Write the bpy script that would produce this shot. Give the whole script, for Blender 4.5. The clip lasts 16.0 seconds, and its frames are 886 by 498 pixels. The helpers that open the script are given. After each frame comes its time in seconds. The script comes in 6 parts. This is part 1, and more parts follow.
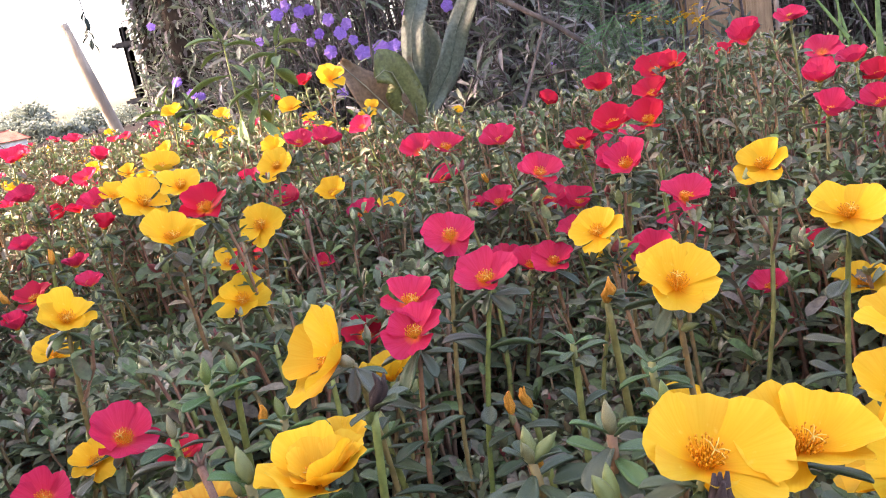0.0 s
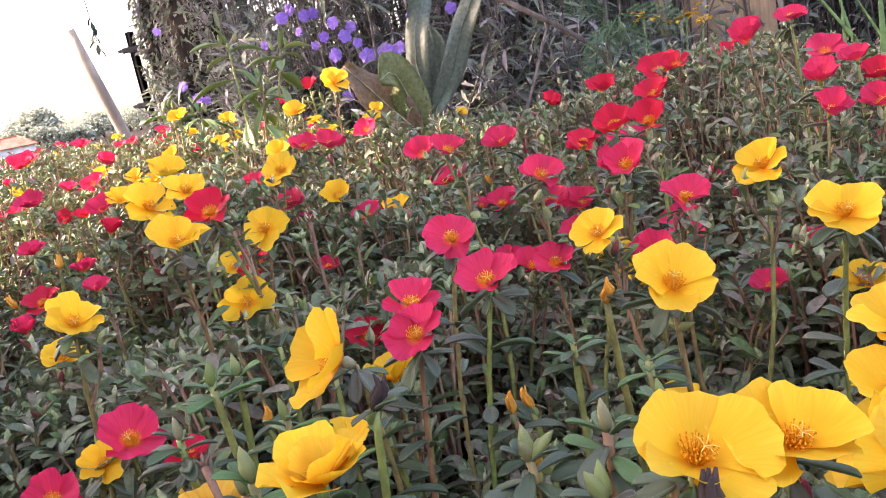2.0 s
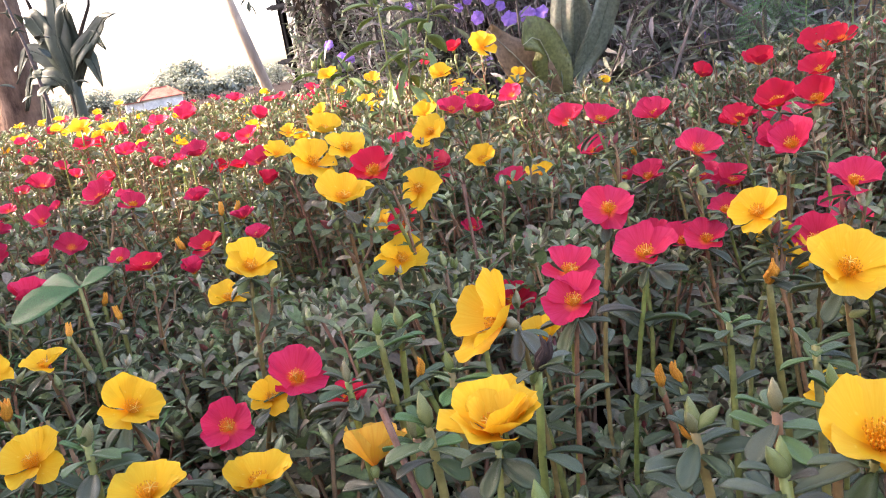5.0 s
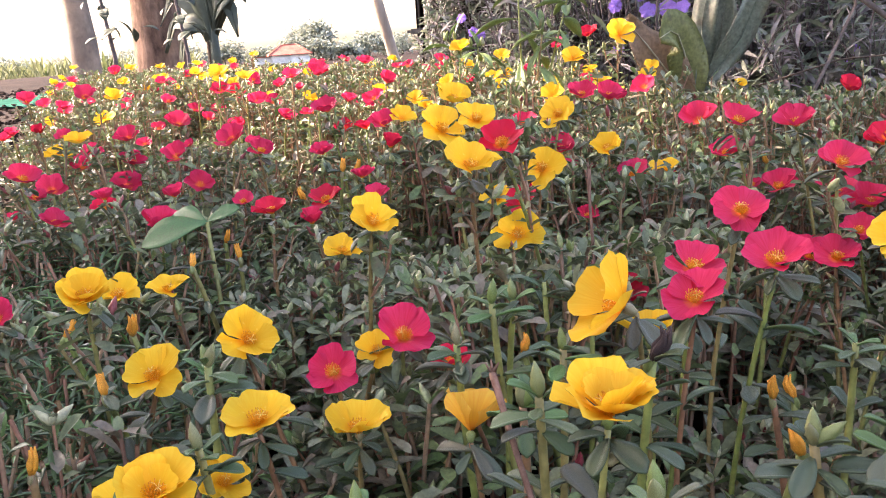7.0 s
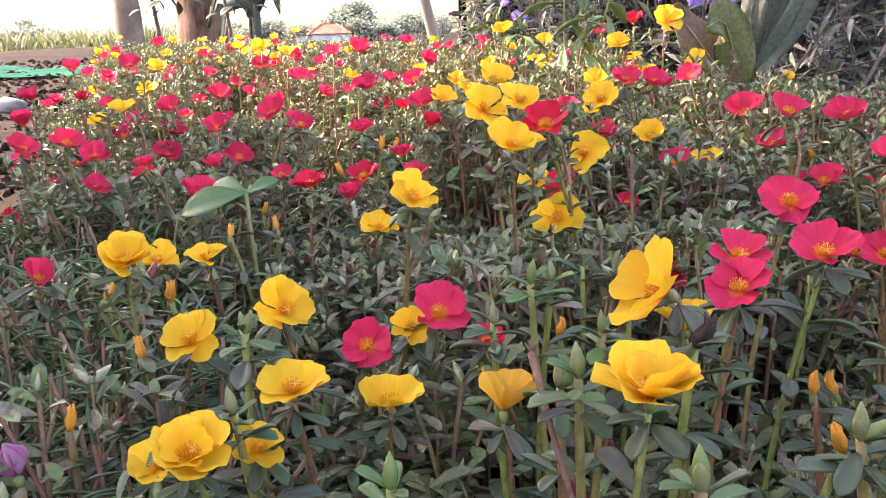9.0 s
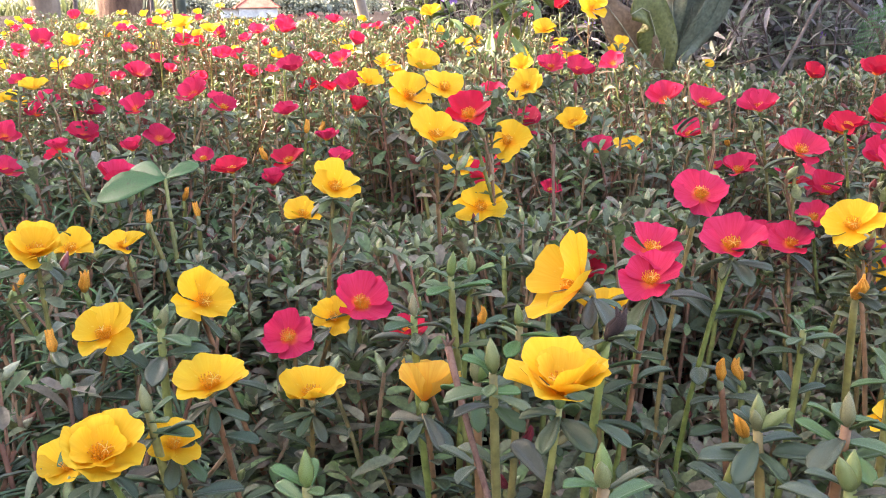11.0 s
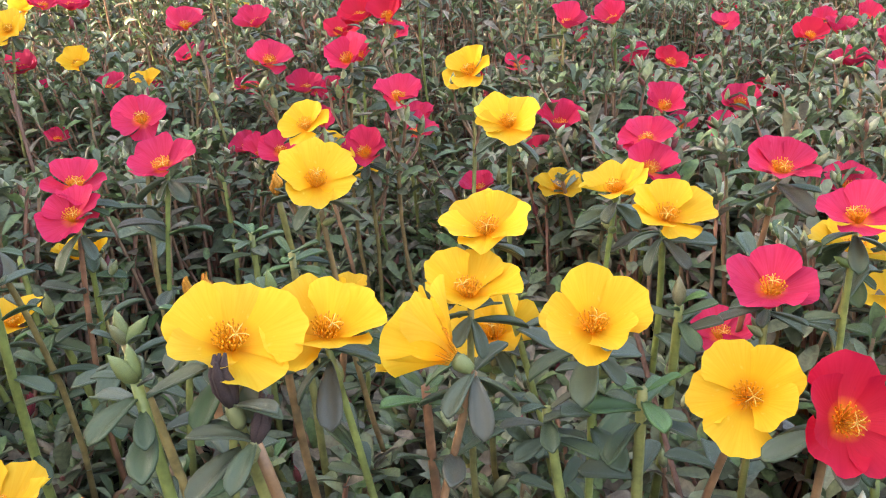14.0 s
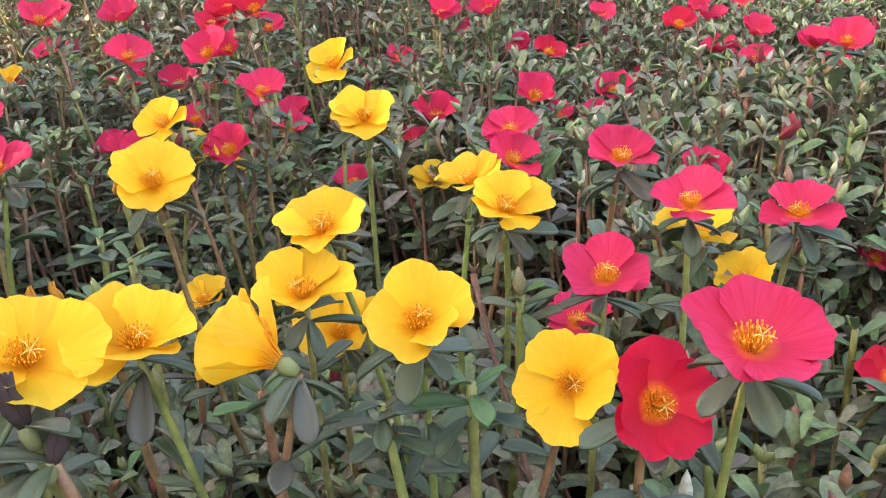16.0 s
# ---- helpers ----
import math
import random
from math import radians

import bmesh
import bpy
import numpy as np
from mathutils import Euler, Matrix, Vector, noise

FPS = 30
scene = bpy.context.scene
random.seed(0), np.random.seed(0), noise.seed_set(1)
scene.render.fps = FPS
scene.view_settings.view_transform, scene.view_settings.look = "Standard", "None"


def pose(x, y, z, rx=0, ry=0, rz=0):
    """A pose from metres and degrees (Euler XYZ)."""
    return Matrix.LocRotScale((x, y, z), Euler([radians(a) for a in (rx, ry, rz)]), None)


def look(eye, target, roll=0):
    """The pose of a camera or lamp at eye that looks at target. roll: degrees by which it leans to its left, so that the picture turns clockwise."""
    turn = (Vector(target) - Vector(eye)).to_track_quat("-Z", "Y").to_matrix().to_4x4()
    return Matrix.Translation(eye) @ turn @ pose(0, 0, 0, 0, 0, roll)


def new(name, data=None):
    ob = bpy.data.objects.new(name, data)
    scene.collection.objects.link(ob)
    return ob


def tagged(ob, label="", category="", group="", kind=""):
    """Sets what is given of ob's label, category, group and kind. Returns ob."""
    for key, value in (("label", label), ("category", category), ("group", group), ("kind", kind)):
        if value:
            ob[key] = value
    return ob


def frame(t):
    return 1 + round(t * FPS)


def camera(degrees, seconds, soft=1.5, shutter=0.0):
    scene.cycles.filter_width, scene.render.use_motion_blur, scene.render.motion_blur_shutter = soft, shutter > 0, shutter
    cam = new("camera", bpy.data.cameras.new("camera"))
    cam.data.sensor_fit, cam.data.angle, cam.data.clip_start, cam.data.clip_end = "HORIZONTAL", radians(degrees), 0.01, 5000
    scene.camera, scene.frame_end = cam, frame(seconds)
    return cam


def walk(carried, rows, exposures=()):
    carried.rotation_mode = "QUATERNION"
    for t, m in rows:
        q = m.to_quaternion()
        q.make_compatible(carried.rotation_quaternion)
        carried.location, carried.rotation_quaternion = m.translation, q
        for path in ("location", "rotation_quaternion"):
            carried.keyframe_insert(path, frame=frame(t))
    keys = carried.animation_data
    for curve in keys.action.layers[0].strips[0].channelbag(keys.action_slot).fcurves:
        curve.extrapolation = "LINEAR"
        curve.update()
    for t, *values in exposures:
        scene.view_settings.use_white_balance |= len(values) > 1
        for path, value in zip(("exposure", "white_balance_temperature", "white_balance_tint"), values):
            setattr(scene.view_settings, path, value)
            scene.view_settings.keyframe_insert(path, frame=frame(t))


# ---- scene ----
cam = camera(57.2, 16.0, soft=1.05)
PATH = [
    (0, (0.038, 0.007, 0.352), (-0.118, 1.95, -0.095), -10.8),
    (0.5, (0.041, 0.006, 0.349), (-0.109, 1.947, -0.107), -11.2),
    (1, (0.039, 0.004, 0.349), (-0.122, 1.946, -0.102), -11.3),
    (1.5, (0.039, 0.004, 0.35), (-0.132, 1.946, -0.098), -11.3),
    (2, (0.042, 0.002, 0.353), (-0.131, 1.945, -0.088), -11.4),
    (2.5, (0.04, 0.001, 0.351), (-0.134, 1.943, -0.095), -11.3),
    (3, (0.04, 0.0, 0.353), (-0.135, 1.944, -0.084), -11.4),
    (3.5, (0.032, -0.004, 0.357), (-0.198, 1.934, -0.08), -11.3),
    (4, (0.025, -0.008, 0.359), (-0.297, 1.914, -0.092), -11.0),
    (4.5, (0.027, -0.009, 0.354), (-0.371, 1.894, -0.115), -10.8),
    (5, (0.023, -0.013, 0.36), (-0.451, 1.872, -0.111), -9.8),
    (5.2, (0.021, -0.015, 0.357), (-0.475, 1.857, -0.138), -8.6),
    (7.3, (0.01, -0.02, 0.356), (-0.717, 1.778, -0.133), -3.3),
    (7.5, (0.009, -0.02, 0.354), (-0.723, 1.773, -0.143), -2.8),
    (8, (0.008, -0.02, 0.351), (-0.763, 1.756, -0.149), -2.5),
    (8.2, (0.006, -0.02, 0.351), (-0.782, 1.747, -0.156), -2.2),
    (10.3, (0.006, -0.019, 0.357), (-0.681, 1.777, -0.193), -0.7),
    (10.5, (0.01, -0.019, 0.358), (-0.65, 1.786, -0.197), -0.7),
    (11, (0.011, -0.018, 0.359), (-0.601, 1.798, -0.213), -0.5),
    (11.5, (0.024, -0.013, 0.357), (-0.455, 1.827, -0.264), -1.4),
    (12, (0.043, -0.011, 0.361), (-0.195, 1.862, -0.298), -1.2),
    (12.5, (0.062, -0.01, 0.355), (-0.082, 1.872, -0.308), -2.2),
    (13, (0.089, -0.01, 0.347), (0.103, 1.858, -0.366), -3.6),
    (13.5, (0.105, -0.01, 0.345), (0.236, 1.836, -0.413), -3.4),
    (14, (0.121, -0.012, 0.349), (0.33, 1.826, -0.413), -4.6),
    (14.5, (0.133, -0.015, 0.349), (0.389, 1.815, -0.416), -4.8),
    (15, (0.142, -0.013, 0.347), (0.482, 1.797, -0.433), -4.3),
    (15.5, (0.148, -0.013, 0.346), (0.511, 1.788, -0.446), -4.4),
    (16, (0.152, -0.013, 0.347), (0.558, 1.776, -0.449), -4.3),
]
# stops, kelvin and tint: the clip brightens a little towards its end
EXPOSURES = [(0, 3.22, 7200, 27), (8.2, 3.22, 7200, 26), (10.4, 3.34, 7200, 23), (11, 3.44, 7200, 22), (13, 3.48, 7300, 18), (16, 3.44, 7300, 17)]
walk(cam, [(t, look(eye, target, roll)) for t, eye, target, roll in PATH], EXPOSURES)

# ---- world, sun, exposure ----
world = bpy.data.worlds.new("hazy_sky")
scene.world = world
world.use_nodes = True
wn = world.node_tree.nodes
sky = wn.new("ShaderNodeTexSky")
sky.sky_type, sky.sun_disc = "NISHITA", False
sky.sun_elevation, sky.sun_rotation = radians(36), radians(-92)
sky.air_density, sky.dust_density, sky.ozone_density = 1.0, 4.0, 1.0
world.node_tree.links.new(sky.outputs["Color"], wn["Background"].inputs["Color"])
wn["Background"].inputs["Strength"].default_value = 0.13
sun = new("sun", bpy.data.lights.new("sun", "SUN"))
sun.data.energy, sun.data.angle, sun.data.color = 2.7, radians(1.5), (1.0, 0.9, 0.74)
sun.matrix_world = look((-8, -0.3, 5.8), (0, 0, 0))

# ---- materials ----
def graph(name):
    m = bpy.data.materials.new(name)
    m.use_nodes = True
    n, l = m.node_tree.nodes, m.node_tree.links
    return m, n, l, n["Principled BSDF"], n["Material Output"]


def ramp(n, stops):
    r = n.new("ShaderNodeValToRGB")
    e = r.color_ramp.elements
    while len(e) < len(stops):
        e.new(0.5)
    for k, (p, c) in enumerate(stops):
        e[k].position, e[k].color = p, (*c, 1)
    return r


def mixed(n, l, a, b, fac, mode="MIX"):
    m = n.new("ShaderNodeMix")
    m.data_type, m.blend_type = "RGBA", mode
    for k, v in ((0, fac), (6, a), (7, b)):
        if isinstance(v, (int, float)):
            m.inputs[k].default_value = v
        elif isinstance(v, tuple):
            m.inputs[k].default_value = (*v, 1)
        else:
            l.new(v, m.inputs[k])
    return m.outputs[2]


def noised(n, l, scale, detail=4.0, coords="Object", rough=0.6):
    c = n.new("ShaderNodeTexCoord")
    t = n.new("ShaderNodeTexNoise")
    t.inputs["Scale"].default_value, t.inputs["Detail"].default_value = scale, detail
    t.inputs["Roughness"].default_value = rough
    l.new(c.outputs[coords], t.inputs["Vector"])
    return t.outputs["Fac"]


def bumped(n, l, b, height, strength, distance):
    k = n.new("ShaderNodeBump")
    k.inputs["Strength"].default_value, k.inputs["Distance"].default_value = strength, distance
    l.new(height, k.inputs["Height"])
    l.new(k.outputs["Normal"], b.inputs["Normal"])
    return k.outputs["Normal"]


def thin(n, l, b, out, colour, amount):
    """Lets some light through a thin leaf or petal."""
    t = n.new("ShaderNodeBsdfTranslucent")
    s = n.new("ShaderNodeMixShader")
    s.inputs[0].default_value = amount
    l.new(colour, t.inputs["Color"])
    l.new(b.outputs[0], s.inputs[1])
    l.new(t.outputs[0], s.inputs[2])
    l.new(s.outputs[0], out.inputs["Surface"])


def chance(n, each):
    """A random number for each object, or for each loose piece of one mesh."""
    if each == "object":
        return n.new("ShaderNodeObjectInfo").outputs["Random"]
    return n.new("ShaderNodeNewGeometry").outputs["Random Per Island"]


def leafy(name, tones, rough=0.45, through_light=0.2, each="island", grain=260.0, bump=0.25):
    m, n, l, b, out = graph(name)
    r = ramp(n, [(k / max(1, len(tones) - 1), c) for k, c in enumerate(tones)])
    l.new(chance(n, each), r.inputs[0])
    g = ramp(n, [(0.3, (0.55, 0.55, 0.55)), (0.7, (1.2, 1.2, 1.15))])
    l.new(noised(n, l, grain), g.inputs[0])
    c = mixed(n, l, r.outputs[0], g.outputs[0], 1.0, "MULTIPLY")
    blot = ramp(n, [(0.58, (0, 0, 0)), (0.75, (1, 1, 1))])
    l.new(noised(n, l, grain * 0.23), blot.inputs[0])
    c = mixed(n, l, c, (0.10, 0.085, 0.05), blot.outputs[0])
    l.new(c, b.inputs["Base Color"])
    b.inputs["Roughness"].default_value = rough
    b.inputs["Specular IOR Level"].default_value = 0.38
    bumped(n, l, b, noised(n, l, grain * 2), bump, 0.001)
    thin(n, l, b, out, c, through_light)
    return m


def petal_paint(name, stops, edge, streak):
    m, n, l, b, out = graph(name)
    uv = n.new("ShaderNodeUVMap")
    uv.uv_map = "along"
    sep = n.new("ShaderNodeSeparateXYZ")
    l.new(uv.outputs[0], sep.inputs[0])
    r = ramp(n, stops)
    l.new(sep.outputs[1], r.inputs[0])
    # fine veins that run along the petal
    mapping = n.new("ShaderNodeMapping")
    mapping.inputs["Scale"].default_value = (26, 1.6, 1)
    l.new(uv.outputs[0], mapping.inputs[0])
    vein = n.new("ShaderNodeTexNoise")
    vein.inputs["Scale"].default_value, vein.inputs["Detail"].default_value = 1.0, 3.0
    l.new(mapping.outputs[0], vein.inputs["Vector"])
    vr = ramp(n, [(0.35, (0, 0, 0)), (0.7, (1, 1, 1))])
    l.new(vein.outputs["Fac"], vr.inputs[0])
    c = mixed(n, l, r.outputs[0], streak, vr.outputs[0])
    c = mixed(n, l, r.outputs[0], c, 0.55)
    tone = ramp(n, [(0.0, (0.86, 0.84, 0.86)), (1.0, (1.06, 1.06, 1.05))])
    l.new(chance(n, "object"), tone.inputs[0])
    c = mixed(n, l, c, tone.outputs[0], 1.0, "MULTIPLY")
    spot = ramp(n, [(0.62, (0, 0, 0)), (0.8, (1, 1, 1))])
    l.new(noised(n, l, 3.0, coords="UV"), spot.inputs[0])
    c = mixed(n, l, c, edge, spot.outputs[0])
    l.new(c, b.inputs["Base Color"])
    b.inputs["Roughness"].default_value = 0.6
    b.inputs["Specular IOR Level"].default_value = 0.18
    bumped(n, l, b, vein.outputs["Fac"], 0.35, 0.0006)
    thin(n, l, b, out, c, 0.38)
    return m


def solid(name, a, c2, scale=40.0, rough=0.7, bump=0.3, distance=0.004, metal=0.0, gloss=0.3):
    m, n, l, b, out = graph(name)
    r = ramp(n, [(0.3, a), (0.72, c2)])
    f = noised(n, l, scale, 8.0)
    l.new(f, r.inputs[0])
    stain = ramp(n, [(0.35, (0.6, 0.6, 0.6)), (0.65, (1.1, 1.1, 1.1))])
    l.new(noised(n, l, scale * 0.14), stain.inputs[0])
    l.new(mixed(n, l, r.outputs[0], stain.outputs[0], 1.0, "MULTIPLY"), b.inputs["Base Color"])
    b.inputs["Roughness"].default_value, b.inputs["Metallic"].default_value = rough, metal
    b.inputs["Specular IOR Level"].default_value = gloss
    bumped(n, l, b, f, bump, distance)
    return m


def barky(name, a, c2, stretch=(14, 14, 2.2), distance=0.02):
    m, n, l, b, out = graph(name)
    c = n.new("ShaderNodeTexCoord")
    mp = n.new("ShaderNodeMapping")
    mp.inputs["Scale"].default_value = stretch
    l.new(c.outputs["Object"], mp.inputs[0])
    t = n.new("ShaderNodeTexNoise")
    t.inputs["Scale"].default_value, t.inputs["Detail"].default_value = 1.0, 9.0
    t.inputs["Roughness"].default_value = 0.7
    l.new(mp.outputs[0], t.inputs["Vector"])
    r = ramp(n, [(0.32, a), (0.7, c2)])
    l.new(t.outputs["Fac"], r.inputs[0])
    patch = ramp(n, [(0.45, (0.7, 0.7, 0.7)), (0.6, (1.15, 1.12, 1.05))])
    l.new(noised(n, l, 2.5), patch.inputs[0])
    l.new(mixed(n, l, r.outputs[0], patch.outputs[0], 1.0, "MULTIPLY"), b.inputs["Base Color"])
    b.inputs["Roughness"].default_value = 0.9
    b.inputs["Specular IOR Level"].default_value = 0.1
    bumped(n, l, b, t.outputs["Fac"], 0.8, distance)
    return m


YELLOW = petal_paint("yellow_petal", [(0.0, (0.80, 0.18, 0.003)), (0.18, (0.82, 0.30, 0.006)), (0.40, (0.84, 0.47, 0.018)), (1.0, (0.84, 0.54, 0.042))], (0.86, 0.60, 0.11), (0.80, 0.42, 0.010))
PINK = petal_paint("pink_petal", [(0.0, (0.88, 0.30, 0.015)), (0.17, (0.84, 0.17, 0.025)), (0.34, (0.62, 0.026, 0.060)), (1.0, (0.58, 0.020, 0.080))], (0.50, 0.022, 0.11), (0.72, 0.055, 0.14))
RED = petal_paint("red_petal", [(0.0, (0.93, 0.38, 0.02)), (0.2, (0.88, 0.22, 0.02)), (0.36, (0.58, 0.018, 0.035)), (1.0, (0.55, 0.012, 0.046))], (0.51, 0.014, 0.06), (0.62, 0.02, 0.055))
FADED = petal_paint("faded_petal", [(0.0, (0.75, 0.24, 0.02)), (0.3, (0.85, 0.44, 0.03)), (1.0, (0.90, 0.58, 0.10))], (0.86, 0.50, 0.22), (0.80, 0.34, 0.05))
WITHERED = solid("withered_petal", (0.72, 0.22, 0.02), (0.85, 0.42, 0.05), 300, 0.6, 0.4, 0.001)
WINE = solid("wine_red_petal", (0.16, 0.012, 0.020), (0.34, 0.045, 0.050), 300, 0.7, 0.4, 0.001)
DEAD = solid("dead_petal", (0.03, 0.018, 0.016), (0.10, 0.06, 0.05), 300, 0.8, 0.4, 0.001)
STAMEN = solid("stamen", (0.86, 0.28, 0.006), (0.90, 0.42, 0.015), 300, 0.5, 0.1, 0.0005)
PISTIL = solid("pistil", (0.88, 0.55, 0.08), (0.92, 0.66, 0.20), 300, 0.5, 0.1, 0.0005)
GREENS = [(0.079, 0.102, 0.047), (0.127, 0.156, 0.084), (0.201, 0.219, 0.131), (0.111, 0.188, 0.056), (0.254, 0.215, 0.151), (0.175, 0.138, 0.095), (0.127, 0.212, 0.066), (0.175, 0.186, 0.104)]
FRESH_GREENS = [(0.070, 0.128, 0.043), (0.105, 0.212, 0.059), (0.088, 0.139, 0.059), (0.129, 0.201, 0.076), (0.105, 0.122, 0.076)]
# darker than GREENS, for leaves placed one by one
DEEP_GREENS = [(0.048, 0.078, 0.036), (0.072, 0.105, 0.055), (0.098, 0.125, 0.078), (0.062, 0.112, 0.038), (0.105, 0.098, 0.072), (0.082, 0.120, 0.055)]
LEAF = leafy("fleshy_leaf", DEEP_GREENS, 0.40, 0.16, "object")
FRESH = leafy("fresh_leaf", FRESH_GREENS, 0.4, 0.18, "object")
MAT_LEAF = leafy("bed_leaf", GREENS, 0.48, 0.16)
STEM = leafy("fleshy_stem", [(0.217, 0.270, 0.066), (0.290, 0.297, 0.090), (0.319, 0.176, 0.084), (0.290, 0.135, 0.072), (0.232, 0.270, 0.072), (0.275, 0.230, 0.084)], 0.45, 0.05, "object", 120)
MAT_STEM = leafy("bed_stem", [(0.276, 0.230, 0.092), (0.359, 0.169, 0.104), (0.276, 0.121, 0.081), (0.414, 0.266, 0.162), (0.221, 0.097, 0.069)], 0.5, 0.05, "island", 120)
BUD = leafy("green_bud", [(0.165, 0.225, 0.058), (0.230, 0.260, 0.090), (0.290, 0.240, 0.130), (0.200, 0.245, 0.075)], 0.45, 0.1, "object", 300)
MAT_BUD = leafy("bed_bud", [(0.24, 0.30, 0.11), (0.36, 0.38, 0.21), (0.30, 0.34, 0.14), (0.44, 0.40, 0.28), (0.24, 0.29, 0.11), (0.24, 0.035, 0.045), (0.40, 0.42, 0.24)], 0.45, 0.1, "island", 300)
SOIL = solid("garden_soil", (0.014, 0.010, 0.008), (0.047, 0.033, 0.027), 9.0, 0.95, 0.9, 0.03, 0.0, 0.04)
MOSS_LEAF = leafy("needle_leaf", [(0.07, 0.12, 0.05), (0.11, 0.16, 0.08), (0.10, 0.21, 0.05), (0.12, 0.13, 0.08)], 0.45, 0.12)
MAUVE = leafy("mauve_bud", [(0.42, 0.12, 0.26), (0.60, 0.26, 0.42), (0.30, 0.07, 0.15)], 0.6, 0.2, "object", 400)
VIOLET = leafy("violet_petal", [(0.260, 0.135, 0.600), (0.400, 0.230, 0.760), (0.330, 0.190, 0.660)], 0.6, 0.4, "object", 90)
DARK_LEAF = leafy("hedge_leaf", [(0.103, 0.138, 0.101), (0.155, 0.190, 0.132), (0.190, 0.190, 0.184), (0.270, 0.241, 0.270), (0.121, 0.184, 0.098)], 0.5, 0.35, "island", 60)
DARK_STEM = solid("hedge_stem", (0.072, 0.058, 0.058), (0.168, 0.131, 0.126), 60, 0.8)
LANCE = leafy("lance_leaf", [(0.170, 0.260, 0.085), (0.250, 0.330, 0.120), (0.130, 0.205, 0.070)], 0.4, 0.3, "object", 70)
FROND = leafy("frond_leaflet", [(0.060, 0.150, 0.060), (0.085, 0.195, 0.072), (0.070, 0.165, 0.055)], 0.5, 0.3, "island", 90)
CANNA = leafy("broad_leaf_green", [(0.140, 0.170, 0.125), (0.185, 0.205, 0.155)], 0.42, 0.2, "object", 120)
CANNA_OLD = leafy("broad_leaf_brown", [(0.165, 0.180, 0.060), (0.190, 0.195, 0.070)], 0.45, 0.25, "object", 140)
CANNA_DRY = leafy("broad_leaf_dry", [(0.270, 0.165, 0.095), (0.230, 0.150, 0.085)], 0.6, 0.25, "object", 130)
PALE_RIB = leafy("pale_midrib", [(0.34, 0.33, 0.20), (0.40, 0.36, 0.24)], 0.5, 0.1, "object", 80)
GRASS = leafy("grass_blade", [(0.16, 0.26, 0.06), (0.22, 0.32, 0.09)], 0.45, 0.35, "object", 60)
BARK = barky("grey_brown_bark", (0.021, 0.016, 0.014), (0.070, 0.055, 0.048))
PALE_BARK = barky("pale_smooth_bark", (0.15, 0.12, 0.10), (0.30, 0.25, 0.21), (6, 6, 3), 0.008)
RED_BARK = barky("flaking_bark", (0.06, 0.036, 0.028), (0.34, 0.22, 0.165), (9, 9, 3.5), 0.03)
# wood grain colours, brightened to stand in for sun on the posts
TIMBER = barky("sun_toned_weathered_timber", (0.250, 0.155, 0.090), (0.600, 0.410, 0.255), (40, 40, 2.5), 0.006)
PALE_POLE = barky("peeled_pole", (0.34, 0.26, 0.20), (0.56, 0.46, 0.38), (30, 30, 2), 0.004)
POST_PAINT = solid("dark_metal", (0.03, 0.03, 0.035), (0.06, 0.058, 0.06), 30, 0.6)
TWIG = barky("dry_twig", (0.07, 0.055, 0.05), (0.20, 0.16, 0.14), (60, 60, 8), 0.003)
# distance haze painted into the leaf colour: paler and greyer than real foliage
HAZED_LEAF = leafy("haze_painted_foliage", [(0.191, 0.230, 0.189), (0.276, 0.310, 0.252), (0.234, 0.260, 0.227)], 0.7, 0.3, "island", 1.5)
CROP = leafy("crop_blade", [(0.14, 0.16, 0.07), (0.22, 0.23, 0.12), (0.11, 0.14, 0.055)], 0.6, 0.35, "island", 3)
CROWN = leafy("crown_leaf", [(0.050, 0.080, 0.030), (0.070, 0.110, 0.040)], 0.5, 0.3, "island", 12)
PLASTER = solid("white_plaster", (0.66, 0.64, 0.60), (0.80, 0.78, 0.74), 3, 0.85, 0.2, 0.004)
TILES = solid("red_roof_tile", (0.32, 0.11, 0.08), (0.46, 0.18, 0.13), 4, 0.85, 0.4, 0.02, 0.0, 0.1)
TEAL = solid("teal_tarpaulin", (0.022, 0.085, 0.062), (0.040, 0.120, 0.088), 6, 0.95, 0.6, 0.02, 0.0, 0.0)
STONE = solid("pale_stone", (0.15, 0.135, 0.125), (0.26, 0.24, 0.22), 14, 0.85, 0.5, 0.01)
BANANA = leafy("banana_leaf", [(0.060, 0.078, 0.062), (0.085, 0.105, 0.080)], 0.5, 0.2, "object", 8)
CASSIA = leafy("cassia_petal", [(0.80, 0.42, 0.01), (0.85, 0.52, 0.03)], 0.5, 0.35, "object", 200)

# ---- shapes and helpers ----
rng = np.random.default_rng(7)


def mesh_of(name, verts, faces, mats, smooth=True, slots=None, uv=None):
    """A mesh from arrays of corners and of faces that all have the same number of sides (or a list of mixed faces)."""
    me = bpy.data.meshes.new(name)
    me.from_pydata([tuple(v) for v in verts] if len(verts) < 3000 else verts.tolist(), [], [tuple(int(i) for i in q) for q in faces] if len(faces) < 3000 else faces.tolist())
    for m in mats:
        me.materials.append(m)
    if slots is not None:
        me.polygons.foreach_set("material_index", np.asarray(slots, dtype=np.int32))
    if smooth:
        me.polygons.foreach_set("use_smooth", np.ones(len(me.polygons), dtype=bool))
    if uv is not None:
        layer = me.uv_layers.new(name="along")
        ix = np.empty(len(me.loops), dtype=np.int32)
        me.loops.foreach_get("vertex_index", ix)
        layer.data.foreach_set("uv", np.asarray(uv, dtype=np.float32)[ix].ravel())
    me.update()
    return me


